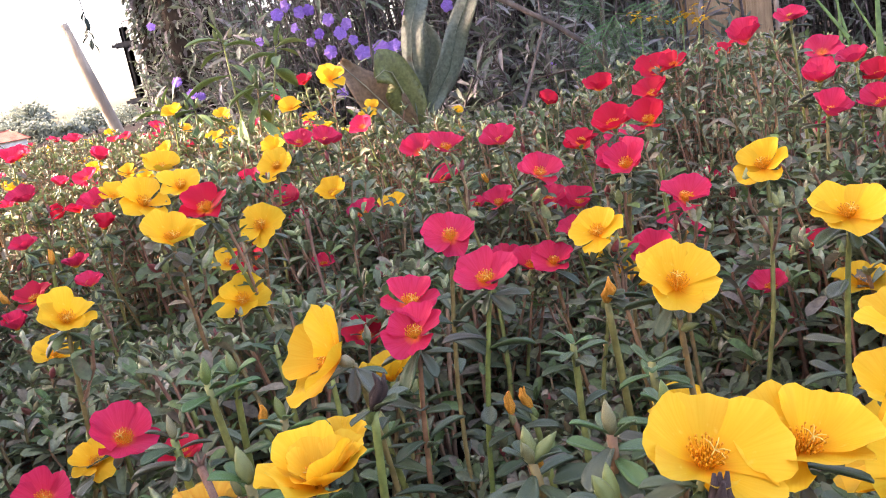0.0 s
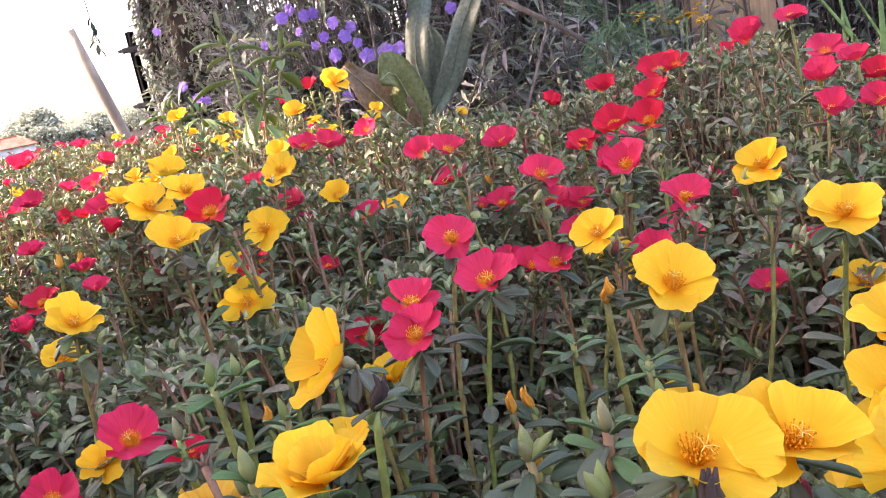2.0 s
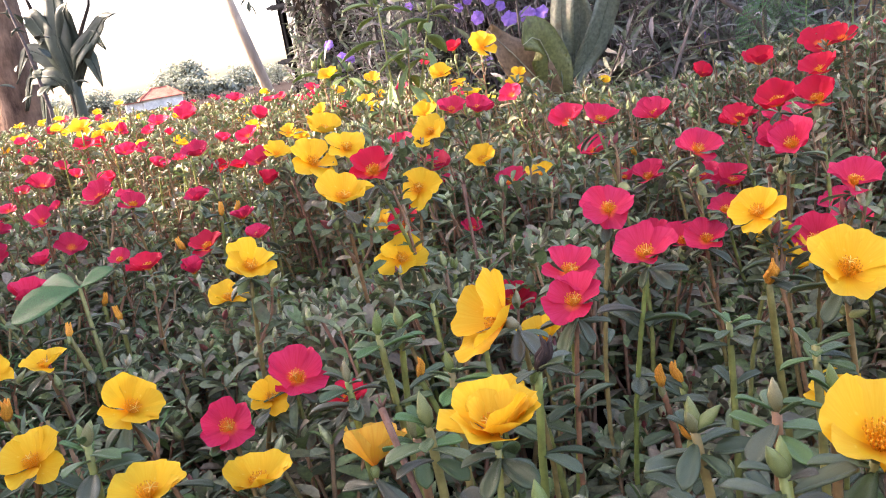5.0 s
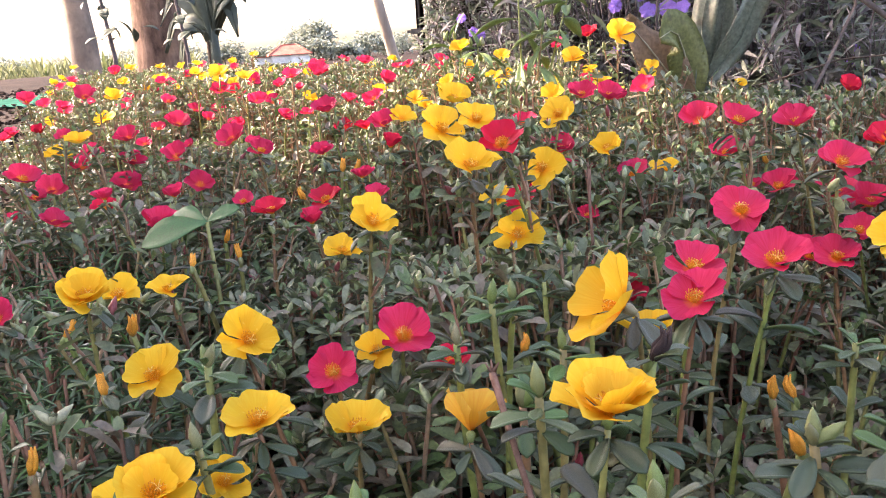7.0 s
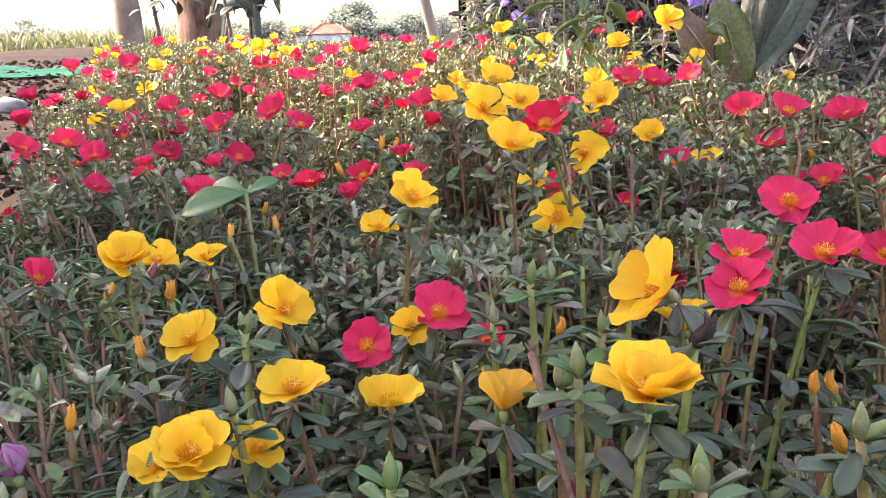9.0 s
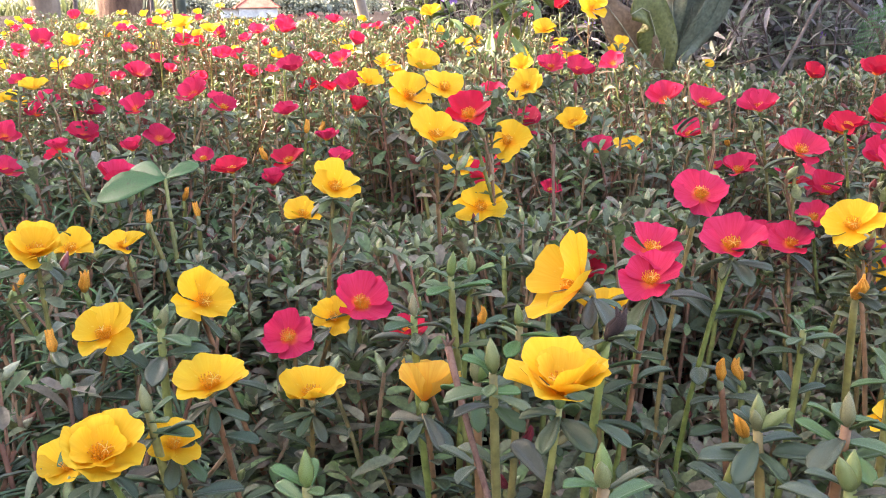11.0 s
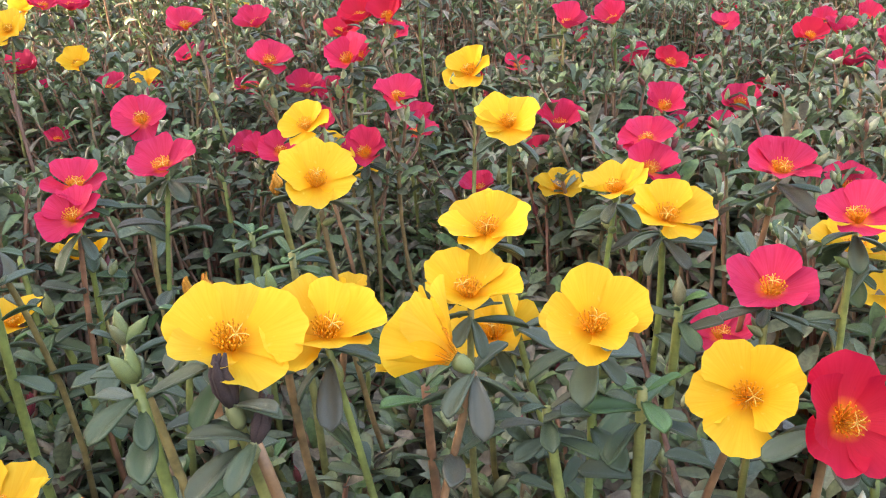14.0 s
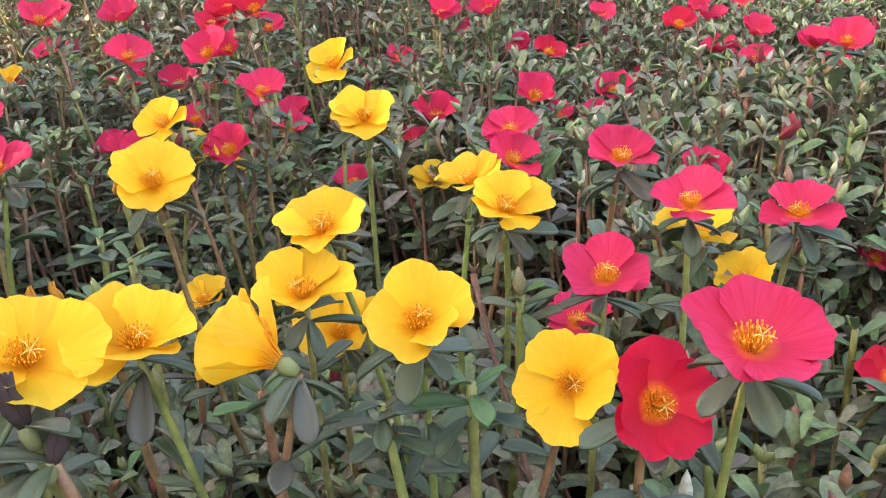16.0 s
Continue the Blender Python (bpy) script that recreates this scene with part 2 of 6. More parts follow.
def grid_faces(nu, nv):
    return np.array([(j * nu + i, j * nu + i + 1, (j + 1) * nu + i + 1, (j + 1) * nu + i) for j in range(nv - 1) for i in range(nu - 1)])


def child(name, me, parent, m=None, label=""):
    """One mesh as a part under a thing or under another part."""
    ob = new(name, me)
    ob.parent = parent
    if m is not None:
        ob.matrix_basis = m
    return tagged(ob, label)


def thing(name, place, label, category, group="", kind=""):
    ob = new(name)
    ob.empty_display_size = 0.02
    ob.location = place
    return tagged(ob, label, category, group, kind)


def petal_shape(seed, nu=11, nv=9):
    """A broad fan-shaped petal with a shallow notch and a softly waved rim, hinge at the origin, one unit long along y."""
    r = np.random.default_rng(seed)
    a, b2, c, d = r.uniform(0, 6.28, 4)
    notch, half = r.uniform(0.02, 0.075), radians(r.uniform(40, 46))
    v, u = np.meshgrid(np.linspace(0, 1, nv) ** 0.9, np.linspace(-1, 1, nu), indexing="ij")
    rim = 1 - 0.10 * u ** 2 - 0.17 * u ** 6 - notch * np.exp(-((u - 0.12 * np.sin(a)) / 0.22) ** 2)
    rim += 0.030 * np.sin(5.5 * u + c) + 0.017 * np.sin(12 * u + d)
    q = v * (1 + (rim - 1) * v ** 2)
    turn = half * u * (0.80 + 0.20 * v)
    x, y = q * np.sin(turn) + 0.05 * u * (1 - v), q * np.cos(turn)
    z = 0.16 * u ** 2 * v - 0.30 * (v - v ** 2) - 0.07 * v ** 4
    z += 0.055 * v ** 2 * np.sin(3.0 * u + a) + 0.045 * v ** 4 * np.sin(7 * u + b2) - 0.03 * v * np.exp(-(u / 0.12) ** 2)
    uv = np.stack([u * 0.5 + 0.5, v], -1).reshape(-1, 2)
    return np.stack([x, y, z], -1).reshape(-1, 3), grid_faces(nu, nv), uv


def leaf_shape(nu=4, nv=6, width=0.34, fold=0.22, bend=0.18, spoon=False):
    """A leaf, one unit long along y, its foot at the origin; spoon: broadest towards a rounded tip."""
    t = np.linspace(0, 1, nv)
    v, u = np.meshgrid(1 - (1 - t) ** 1.35 if spoon else t, np.linspace(-1, 1, nu), indexing="ij")
    w = 1.2 * v ** 0.7 * np.sqrt(np.clip(1 - v ** 5, 0, 1)) if spoon else np.sin(np.pi * v ** 1.35 * 0.97).clip(0, 1) ** 0.8
    w = np.maximum(0.07, w)
    x = 0.5 * width * w * u
    z = fold * np.abs(u) * w * width - bend * v ** 2
    return np.stack([x, v, z], -1).reshape(-1, 3), grid_faces(nu, nv)


def thick(verts, faces, t):
    """Closes a sheet into a fleshy blade by a lower skin."""
    n = len(verts)
    nrm = np.zeros_like(verts)
    a = np.cross(verts[faces[:, 2]] - verts[faces[:, 0]], verts[faces[:, 3]] - verts[faces[:, 1]])
    for k in range(4):
        np.add.at(nrm, faces[:, k], a)
    low = verts - t * nrm / (np.linalg.norm(nrm, axis=1)[:, None] + 1e-12)
    e = {}
    for q in faces:
        for k in range(4):
            i, j = int(q[k]), int(q[(k + 1) % 4])
            e[(i, j)] = True
    rim = [(j, i, i + n, j + n) for (i, j) in e if (j, i) not in e]
    return np.vstack([verts, low]), np.vstack([faces, faces[:, ::-1] + n, np.array(rim)])


def tube(points, radii, sides=6, close=True):
    """A tapering tube along points."""
    p = np.asarray(points, dtype=float)
    k = len(p)
    d = np.gradient(p, axis=0)
    d /= np.linalg.norm(d, axis=1)[:, None] + 1e-9
    ref = np.array([1.0, 0.13, 0.07])
    s = np.cross(d, ref)
    s /= np.linalg.norm(s, axis=1)[:, None] + 1e-9
    t = np.cross(d, s)
    a = np.linspace(0, 2 * np.pi, sides, endpoint=False)
    r = np.broadcast_to(np.asarray(radii, dtype=float), (k,))[:, None, None]
    v = p[:, None] + r * (np.cos(a)[None, :, None] * s[:, None] + np.sin(a)[None, :, None] * t[:, None])
    f = [(j * sides + i, j * sides + (i + 1) % sides, (j + 1) * sides + (i + 1) % sides, (j + 1) * sides + i) for j in range(k - 1) for i in range(sides)]
    v = v.reshape(-1, 3)
    if close:
        f = f + [tuple(range(sides))[::-1], tuple((k - 1) * sides + i for i in range(sides))]
    return v, f


def joined(pieces):
    vs, fs, n = [], [], 0
    for v, f in pieces:
        vs.append(np.asarray(v))
        fs += [tuple(int(i) + n for i in q) for q in f]
        n += len(v)
    return np.vstack(vs), fs


def spread(verts, faces, ms):
    """One template at many poses (N, 4, 4), as joined arrays."""
    n, k = len(ms), len(verts)
    v = np.einsum("nij,kj->nki", ms[:, :3, :3], verts) + ms[:, None, :3, 3]
    f = faces[None] + (np.arange(n) * k)[:, None, None]
    return v.reshape(-1, 3), f.reshape(-1, faces.shape[1])


def poses(p, az, el, roll, size):
    """Poses (N, 4, 4) that lay a template's y along azimuth az and elevation el (radians)."""
    n = len(p)
    y = np.stack([np.cos(el) * np.cos(az), np.cos(el) * np.sin(az), np.sin(el)], -1)
    x = np.stack([-np.sin(az), np.cos(az), np.zeros(n)], -1) * -1
    z = np.cross(x, y)
    c, s = np.cos(roll)[:, None], np.sin(roll)[:, None]
    x, z = x * c + z * s, z * c - x * s
    m = np.zeros((n, 4, 4))
    m[:, :3, 0], m[:, :3, 1], m[:, :3, 2], m[:, :3, 3] = x * size[:, None], y * size[:, None], z * size[:, None], p
    m[:, 3, 3] = 1
    return m


def aim(p, az, el, roll=0.0, size=1.0):
    return Matrix(poses(np.array([p], dtype=float), np.array([az]), np.array([el]), np.array([roll]), np.array([size]))[0].tolist())


def tubes(p, r, sides=4):
    """Many stems at once: p (N, K, 3) centres, r (N, K) radii."""
    n, k, _ = p.shape
    a = np.linspace(0, 2 * np.pi, sides, endpoint=False)
    ring = np.stack([np.cos(a), np.sin(a), np.zeros(sides)], -1)
    v = p[:, :, None] + r[:, :, None, None] * ring
    one = np.array([(j * sides + i, j * sides + (i + 1) % sides, (j + 1) * sides + (i + 1) % sides, (j + 1) * sides + i) for j in range(k - 1) for i in range(sides)])
    f = one[None] + (np.arange(n) * k * sides)[:, None, None]
    return v.reshape(-1, 3), f.reshape(-1, 4)


def packed(name, sets, parent=None):
    """sets: (verts, quads, material). One mesh object."""
    vs, fs, sl, n = [], [], [], 0
    for k, (v, f, m) in enumerate(sets):
        vs.append(v)
        fs.append(f + n)
        sl.append(np.full(len(f), k))
        n += len(v)
    me = mesh_of(name, np.vstack(vs), np.vstack(fs), [m for _, _, m in sets], slots=np.concatenate(sl))
    ob = new(name, me)
    if parent:
        ob.parent = parent
    return ob


# ---- the bed's outline and the lie of the ground ----
BED = np.array([(-0.72, -0.35), (-0.82, 0.35), (-1.02, 0.74), (-1.28, 1.05), (-1.62, 1.42), (-2.3, 2.1), (-2.9, 2.8), (-2.2, 3.2), (-0.9, 2.45), (-0.1, 1.95), (0.5, 1.85), (1.2, 2.1), (2.3, 1.7), (2.4, 0.2), (1.2, -0.35)])


def bed_depth(x, y):
    """Metres inside the bed's edge (negative outside)."""
    x, y = np.asarray(x, dtype=float), np.asarray(y, dtype=float)
    inside = np.zeros(x.shape, dtype=bool)
    far = np.full(x.shape, 1e9)
    for (ax, ay), (bx, by) in zip(BED, np.roll(BED, -1, 0)):
        k = np.clip(((x - ax) * (bx - ax) + (y - ay) * (by - ay)) / ((bx - ax) ** 2 + (by - ay) ** 2), 0, 1)
        far = np.minimum(far, np.hypot(x - ax - k * (bx - ax), y - ay - k * (by - ay)))
        cross = ((ay > y) != (by > y)) & (x < (bx - ax) * (y - ay) / (by - ay + 1e-12) + ax)
        inside ^= cross
    return np.where(inside, far, -far)


def tops(x, y):
    """Mean height of the flowers over the bed."""
    return 0.2157 - 0.055 * np.clip(x, -1.1, 1.2) + 0.025 * np.clip(y, 0, 2.2)


def ground_z(x, y):
    x, y = np.asarray(x, dtype=float), np.asarray(y, dtype=float)
    k = np.clip((bed_depth(x, y) + 0.15) / 0.3, 0, 1)
    bump = 0.012 * np.sin(9.1 * x + 3 * y) * np.sin(7.7 * y - 2 * x) + 0.006 * np.sin(31 * x + 5) * np.sin(27 * y)
    bank = 0.25 * np.exp(-(np.hypot(x + 14.5, (y - 13.5) * 0.8) / 4.5) ** 2)
    fall = np.clip((np.hypot(x, y) - 22) / 70, 0, 1)
    near = np.exp(-np.hypot(x, y) / 14)
    return k * k * (3 - 2 * k) * (tops(x, y) - 0.205) + bump * near + bank - fall * fall * (3 - 2 * fall) * 1.8

# ---- ground and an added shading wall ----
def ground_sheet():
    half = np.concatenate([np.arange(0, 3.0, 0.06), 3.0 * 1.14 ** np.arange(0, 42)])
    a = np.concatenate([-half[:0:-1], half])
    x, y = np.meshgrid(a, a + 0.8)
    z = ground_z(x, y)
    v = np.stack([x, y, z], -1).reshape(-1, 3)
    return tagged(new("ground", mesh_of("ground", v, grid_faces(len(a), len(a)), [SOIL])), "dry brown garden soil running out to fields", "ground", kind="structure")


ground_sheet()


def slab(name, x0, x1, y0, y1, z0, z1, mat):
    bm = bmesh.new()
    bmesh.ops.create_cube(bm, size=1)
    for q in bm.verts:
        q.co = Vector((x0 + (q.co.x + 0.5) * (x1 - x0), y0 + (q.co.y + 0.5) * (y1 - y0), z0 + (q.co.z + 0.5) * (z1 - z0)))
    bmesh.ops.bevel(bm, geom=bm.edges[:], offset=0.02, segments=2, affect="EDGES")
    me = bpy.data.meshes.new(name)
    bm.to_mesh(me)
    bm.free()
    me.materials.append(mat)
    return me


# unseen wall, added to keep the sun off the near bed
tagged(new("shade_wall", slab("shade_wall", -3.5, -3.3, -7.0, 0.95, -0.1, 4.4, PLASTER)), "unseen plain wall added to shade the near flower bed", "wall", kind="structure")

# ---- purslane flowers ----
PETALS = {}
for tone, mat in (("yellow", YELLOW), ("pink", PINK), ("red", RED), ("closing", FADED)):
    for near in (True, False):
        PETALS[tone, near] = []
        for s in range(6):
            v, f, uv = petal_shape(s + 11, *((13, 10) if near else (9, 6)))
            PETALS[tone, near].append(mesh_of(tone + "_petal", v, f, [mat], uv=uv))


def tuft(seed, count, high):
    """Filaments with knobbed ends, standing on the origin."""
    r = np.random.default_rng(seed)
    out = []
    for k in range(count):
        a, q = 2.4 * k, 0.34 * math.sqrt((k + 0.5) / count)
        top = np.array((math.cos(a) * q, math.sin(a) * q, high * r.uniform(0.75, 1.1)))
        foot = np.array((math.cos(a) * q * 0.4, math.sin(a) * q * 0.4, 0.0))
        out.append(tube([foot, (foot + top) / 2 + (0, 0, 0.02), top], [0.012, 0.010, 0.009], 3, False))
        out.append(tube([top - (0, 0, 0.012), top + (0.008, 0, 0.018), top + (0.012, 0.004, 0.048)], [0.014, 0.024, 0.008], 5))
    return joined(out)


def style(seed):
    r = np.random.default_rng(seed)
    out = [tube([(0, 0, 0), (0.02, 0, 0.3), (0.05, 0, 0.5)], [0.02, 0.02, 0.018], 4)]
    for k in range(5):
        a = 1.25 * k + r.uniform(-0.3, 0.3)
        out.append(tube([(0.05, 0, 0.5), (0.05 + 0.16 * math.cos(a), 0.16 * math.sin(a), 0.60), (0.05 + 0.30 * math.cos(a), 0.30 * math.sin(a), 0.60)], [0.016, 0.016, 0.010], 4))
    return joined(out)


STAMENS = [mesh_of("stamen_tuft", *tuft(s, 46, 0.36), [STAMEN]) for s in (1, 2, 3)]
FEW_STAMENS = mesh_of("stamen_tuft", *tuft(5, 9, 0.4), [STAMEN])
PISTILS = [mesh_of("pistil", *style(s), [PISTIL]) for s in (1, 2, 3)]


def bud_shape(sides=6):
    """A pointed bud with keeled sides, one unit long along z."""
    return tube([(0, 0, 0), (0, 0, 0.18), (0.01, 0, 0.45), (0.02, 0, 0.75), (0.03, 0, 1.0)], [0.08, 0.19, 0.21, 0.13, 0.015], sides)


BUDS = mesh_of("bud", *bud_shape(), [BUD])
CALYX = mesh_of("calyx", *tube([(0, 0, -0.42), (0, 0, -0.26), (0, 0, -0.12), (0, 0, -0.015)], [0.10, 0.16, 0.18, 0.10], 8), [BUD])
LEAVES = []
for k, (wd, bd) in enumerate(((0.40, 0.15), (0.46, 0.25), (0.36, 0.05), (0.42, 0.32))):
    LEAVES.append(mesh_of("leaf", *thick(*leaf_shape(5, 8, wd, fold=0.26, bend=bd, spoon=True), 0.035), [LEAF]))
FRESH_LEAVES = [mesh_of("leaf", *thick(*leaf_shape(5, 8, wd, fold=0.26, bend=bd, spoon=True), 0.035), [FRESH]) for wd, bd in ((0.40, 0.12), (0.46, 0.22), (0.36, 0.0))]


def stalk(parent, foot, head, bow, r0, r1, rnd):
    """A stem from foot to head in the parent's frame; returns points along it."""
    a = rnd.uniform(0, 6.28)
    side = Vector((math.cos(a), math.sin(a), 0)) * bow
    pts = [foot.lerp(head, t) + side * math.sin(math.pi * t) for t in (0, 0.2, 0.4, 0.6, 0.8, 0.93, 1)]
    child("stem", mesh_of("stem", *tube([tuple(q) for q in pts], np.linspace(r0, r1, 7), 6), [STEM]), parent)
    return pts


def collar(seed, nv):
    """The leafy end of a flowering stem below the flower: leaves, small side shoots and buds; the flower's foot is the origin."""
    r = np.random.default_rng(seed)
    at, az, el, size = [], [], [], []
    for k in range(15):
        at.append((0, 0, -0.002 - 0.0044 * k))
        az.append(2.4 * k + r.normal(0, 0.3))
        el.append(r.uniform(-0.35, 0.35) if k < 5 else r.uniform(0.0, 0.75))
        size.append(r.uniform(0.013, 0.023))
    stems, tips = [], []
    for k in range(3):
        a, d = r.uniform(0, 6.28), r.uniform(0.008, 0.022)
        foot = np.array((0, 0, -r.uniform(0.035, 0.07)))
        tip = np.array((d * math.cos(a), d * math.sin(a), -r.uniform(0.004, 0.022)))
        stems.append([foot, foot * 0.4 + tip * 0.6 + np.array((d * math.cos(a), d * math.sin(a), 0)) * 0.25, tip])
        tips.append(tip)
        for j in range(5):
            at.append(tuple(tip - (0, 0, 0.003 * j)))
            az.append(2.4 * j + a)
            el.append(r.uniform(0.1, 0.9))
            size.append(r.uniform(0.010, 0.018))
    n = len(at)
    leaves = spread(*leaf_shape(3, nv, 0.42, fold=0.26, bend=0.2, spoon=True), poses(np.array(at), np.array(az), np.array(el), r.normal(0, 0.4, n), np.array(size)))
    bv, bf = bud_shape(5)
    bf = np.array([q for q in bf if len(q) == 4])
    e = np.array([tips[k] for k in (0, 0, 1, 1, 2, 2)])
    pb = poses(e, r.uniform(0, 6.28, 6), r.uniform(0.8, 1.5, 6), np.zeros(6), r.uniform(0.008, 0.015, 6))[:, :, [0, 2, 1, 3]]
    sets = [(*tubes(np.array(stems), np.full((3, 3), 0.0012), 4), MAT_STEM), (*leaves, MAT_LEAF), (*spread(bv, bf, pb), MAT_BUD)]
    vs, fs, sl, m = [], [], [], 0
    for k, (v, f, _) in enumerate(sets):
        vs.append(v), fs.append(f + m), sl.append(np.full(len(f), k))
        m += len(v)
    return mesh_of("foliage", np.vstack(vs), np.vstack(fs), [q[2] for q in sets], slots=np.concatenate(sl))


COLLARS = [collar(s, 6) for s in range(9)]
FAR_COLLARS = [collar(s, 4) for s in range(20, 26)]
HEADS = []


def bloom(tone, x, y, z, wide, tilt, az, opened):
    """One open flower on its own stem, with its leaves; x, y, z: the middle of the cup."""
    rnd = random.Random(int(x * 7919 + y * 104729 + z * 1299709))
    HEADS.append((x, y, z))
    ruffled = tone == "double"
    tone = "yellow" if ruffled else tone
    word = {"yellow": "golden yellow", "pink": "magenta pink", "red": "crimson red", "closing": "pale orange, closing"}[tone]
    seen = "double ruffled" if ruffled else "wide open" if opened > 0.74 else "cupped"
    distance = math.hypot(x - 0.05, y)
    near = distance < 1.0
    gz = float(ground_z(x, y))
    home = thing("purslane_flower", (x, y, gz), f"{seen} {word} purslane flower on a fleshy stem", "flower", f"{tone} flowers in the bed")
    if tone in ("pink", "red"):
        wide, opened = wide * (0.91 if distance < 0.45 else 0.86), opened * 0.88
    else:
        wide *= 0.94
    th = radians((23 if distance < 0.35 else 27) + 42 * opened) if tone == "yellow" or distance < 0.45 else radians(17 + 48 * opened + rnd.uniform(-8, 8))
    length = 0.5 * wide / max(0.55, math.sin(th)) * 0.97
    tilt = tilt * 0.8 + 9 if tone == "yellow" and distance > 0.45 else tilt * (0.6 if distance < 0.45 else 0.8) + (0 if distance < 0.45 else 8) if tilt < 58 else tilt * 0.85
    q = Vector((math.cos(radians(az)) * math.sin(radians(tilt)), math.sin(radians(az)) * math.sin(radians(tilt)), math.cos(radians(tilt))))
    base = Vector((0, 0, z - gz)) - q * (0.45 * length * math.cos(th))
    turn = q.to_track_quat("Z", "Y").to_matrix().to_4x4()
    head = Matrix.Translation(base) @ turn
    spin = rnd.uniform(0, 6.28)
    for k in range(10 if ruffled else 5):
        size = length * rnd.uniform(0.88, 1.08) * (1 if k < 5 else 0.78)
        lift = radians(90) - th + rnd.uniform(-0.27, 0.22) + (0 if k < 5 else 0.3)
        m = head @ Matrix.Rotation(spin + k * 1.2566 + rnd.uniform(-0.1, 0.1), 4, "Z") @ Matrix.Translation((0, length * 0.012, length * (0.008 * k))) @ Matrix.Rotation(lift, 4, "X") @ Matrix.Rotation(rnd.uniform(-0.28, 0.28), 4, "Y") @ Matrix.Diagonal((size * rnd.uniform(0.92, 1.08), size, size * rnd.uniform(0.75, 1.35), 1))
        child("petal", rnd.choice(PETALS[tone, near]), home, m)
    if tone != "closing":
        child("stamen_tuft", rnd.choice(STAMENS) if near else FEW_STAMENS, home, head @ Matrix.Rotation(spin, 4, "Z") @ Matrix.Scale(length * (0.74 if near else 0.6), 4), "orange stamens")
        if near:
            child("pistil", rnd.choice(PISTILS), home, head @ Matrix.Rotation(rnd.uniform(0, 6.28), 4, "Z") @ Matrix.Rotation(0.3, 4, "X") @ Matrix.Scale(length * 0.55, 4), "pale yellow pistil")
    child("calyx", CALYX, home, head @ Matrix.Scale(length * 0.62, 4))
    foot = Vector((rnd.uniform(-0.035, 0.035), rnd.uniform(-0.01, 0.045), -0.01))
    pts = stalk(home, foot, base - q * length * 0.28, rnd.uniform(0.003, 0.016), 0.0019, 0.0013, rnd)
    if distance > 0.5:
        along = (pts[-1] - pts[-3]).to_track_quat("Z", "Y").to_matrix().to_4x4()
        tagged(child("foliage", rnd.choice(COLLARS if distance < 1.3 else FAR_COLLARS), home, Matrix.Translation(pts[-1]) @ along @ Matrix.Rotation(rnd.uniform(0, 6.28), 4, "Z")), kind="stuff")
    if not near:
        return home
    under = pts[-1]
    count = 6 if distance < 0.6 else 3
    for k in range(count):
        a = spin + k * 6.283 / count + rnd.uniform(-0.3, 0.3)
        child("leaf", rnd.choice(LEAVES), home, aim(under + Vector((0, 0, -0.001 * k)), a, rnd.uniform(-0.55, 0.1), rnd.uniform(-0.4, 0.4), rnd.uniform(0.013, 0.024)))
    for k in range(7 if distance < 0.5 else 0):
        p = pts[rnd.choice((2, 3, 4))].lerp(pts[5], rnd.random() * 0.6)
        child("leaf", rnd.choice(LEAVES), home, aim(p, rnd.uniform(0, 6.28), rnd.uniform(-0.1, 0.7), rnd.uniform(-0.4, 0.4), rnd.uniform(0.015, 0.026)))
    for k in range(rnd.choice((0, 1, 2)) if distance < 0.75 else 0):
        a = rnd.uniform(0, 6.28)
        child("bud", BUDS, home, Matrix.Translation(pts[5]) @ Matrix.Rotation(a, 4, "Z") @ Matrix.Rotation(rnd.uniform(0.9, 1.3), 4, "X") @ Matrix.Scale(rnd.uniform(0.008, 0.011), 4))
    return home


def twist(seed):
    """A withered flower: petals shrunk into a curled tuft."""
    r = np.random.default_rng(seed)
    out = []
    for k in range(4):
        a = k * 1.6
        c = np.array((math.cos(a), math.sin(a), 0)) * 0.07
        out.append(tube([c * 0.5, c * 1.6 + (0, 0, 0.35), c * 1.2 + (0.04, 0, 0.7), c * r.uniform(0.5, 2.5) + (0.10 * r.uniform(-1, 1), 0.1, 1.0)], [0.09, 0.13, 0.10, 0.03], 6))
    return joined(out)


def twist_of(mat, seeds):
    return [mesh_of("withered_petals", *twist(s), [mat]) for s in seeds]


DEAD_TWISTS = twist_of(DEAD, (4, 5))
TWISTS = twist_of(WITHERED, (1, 2, 3))
WINE_TWISTS = twist_of(WINE, (6, 7, 8))


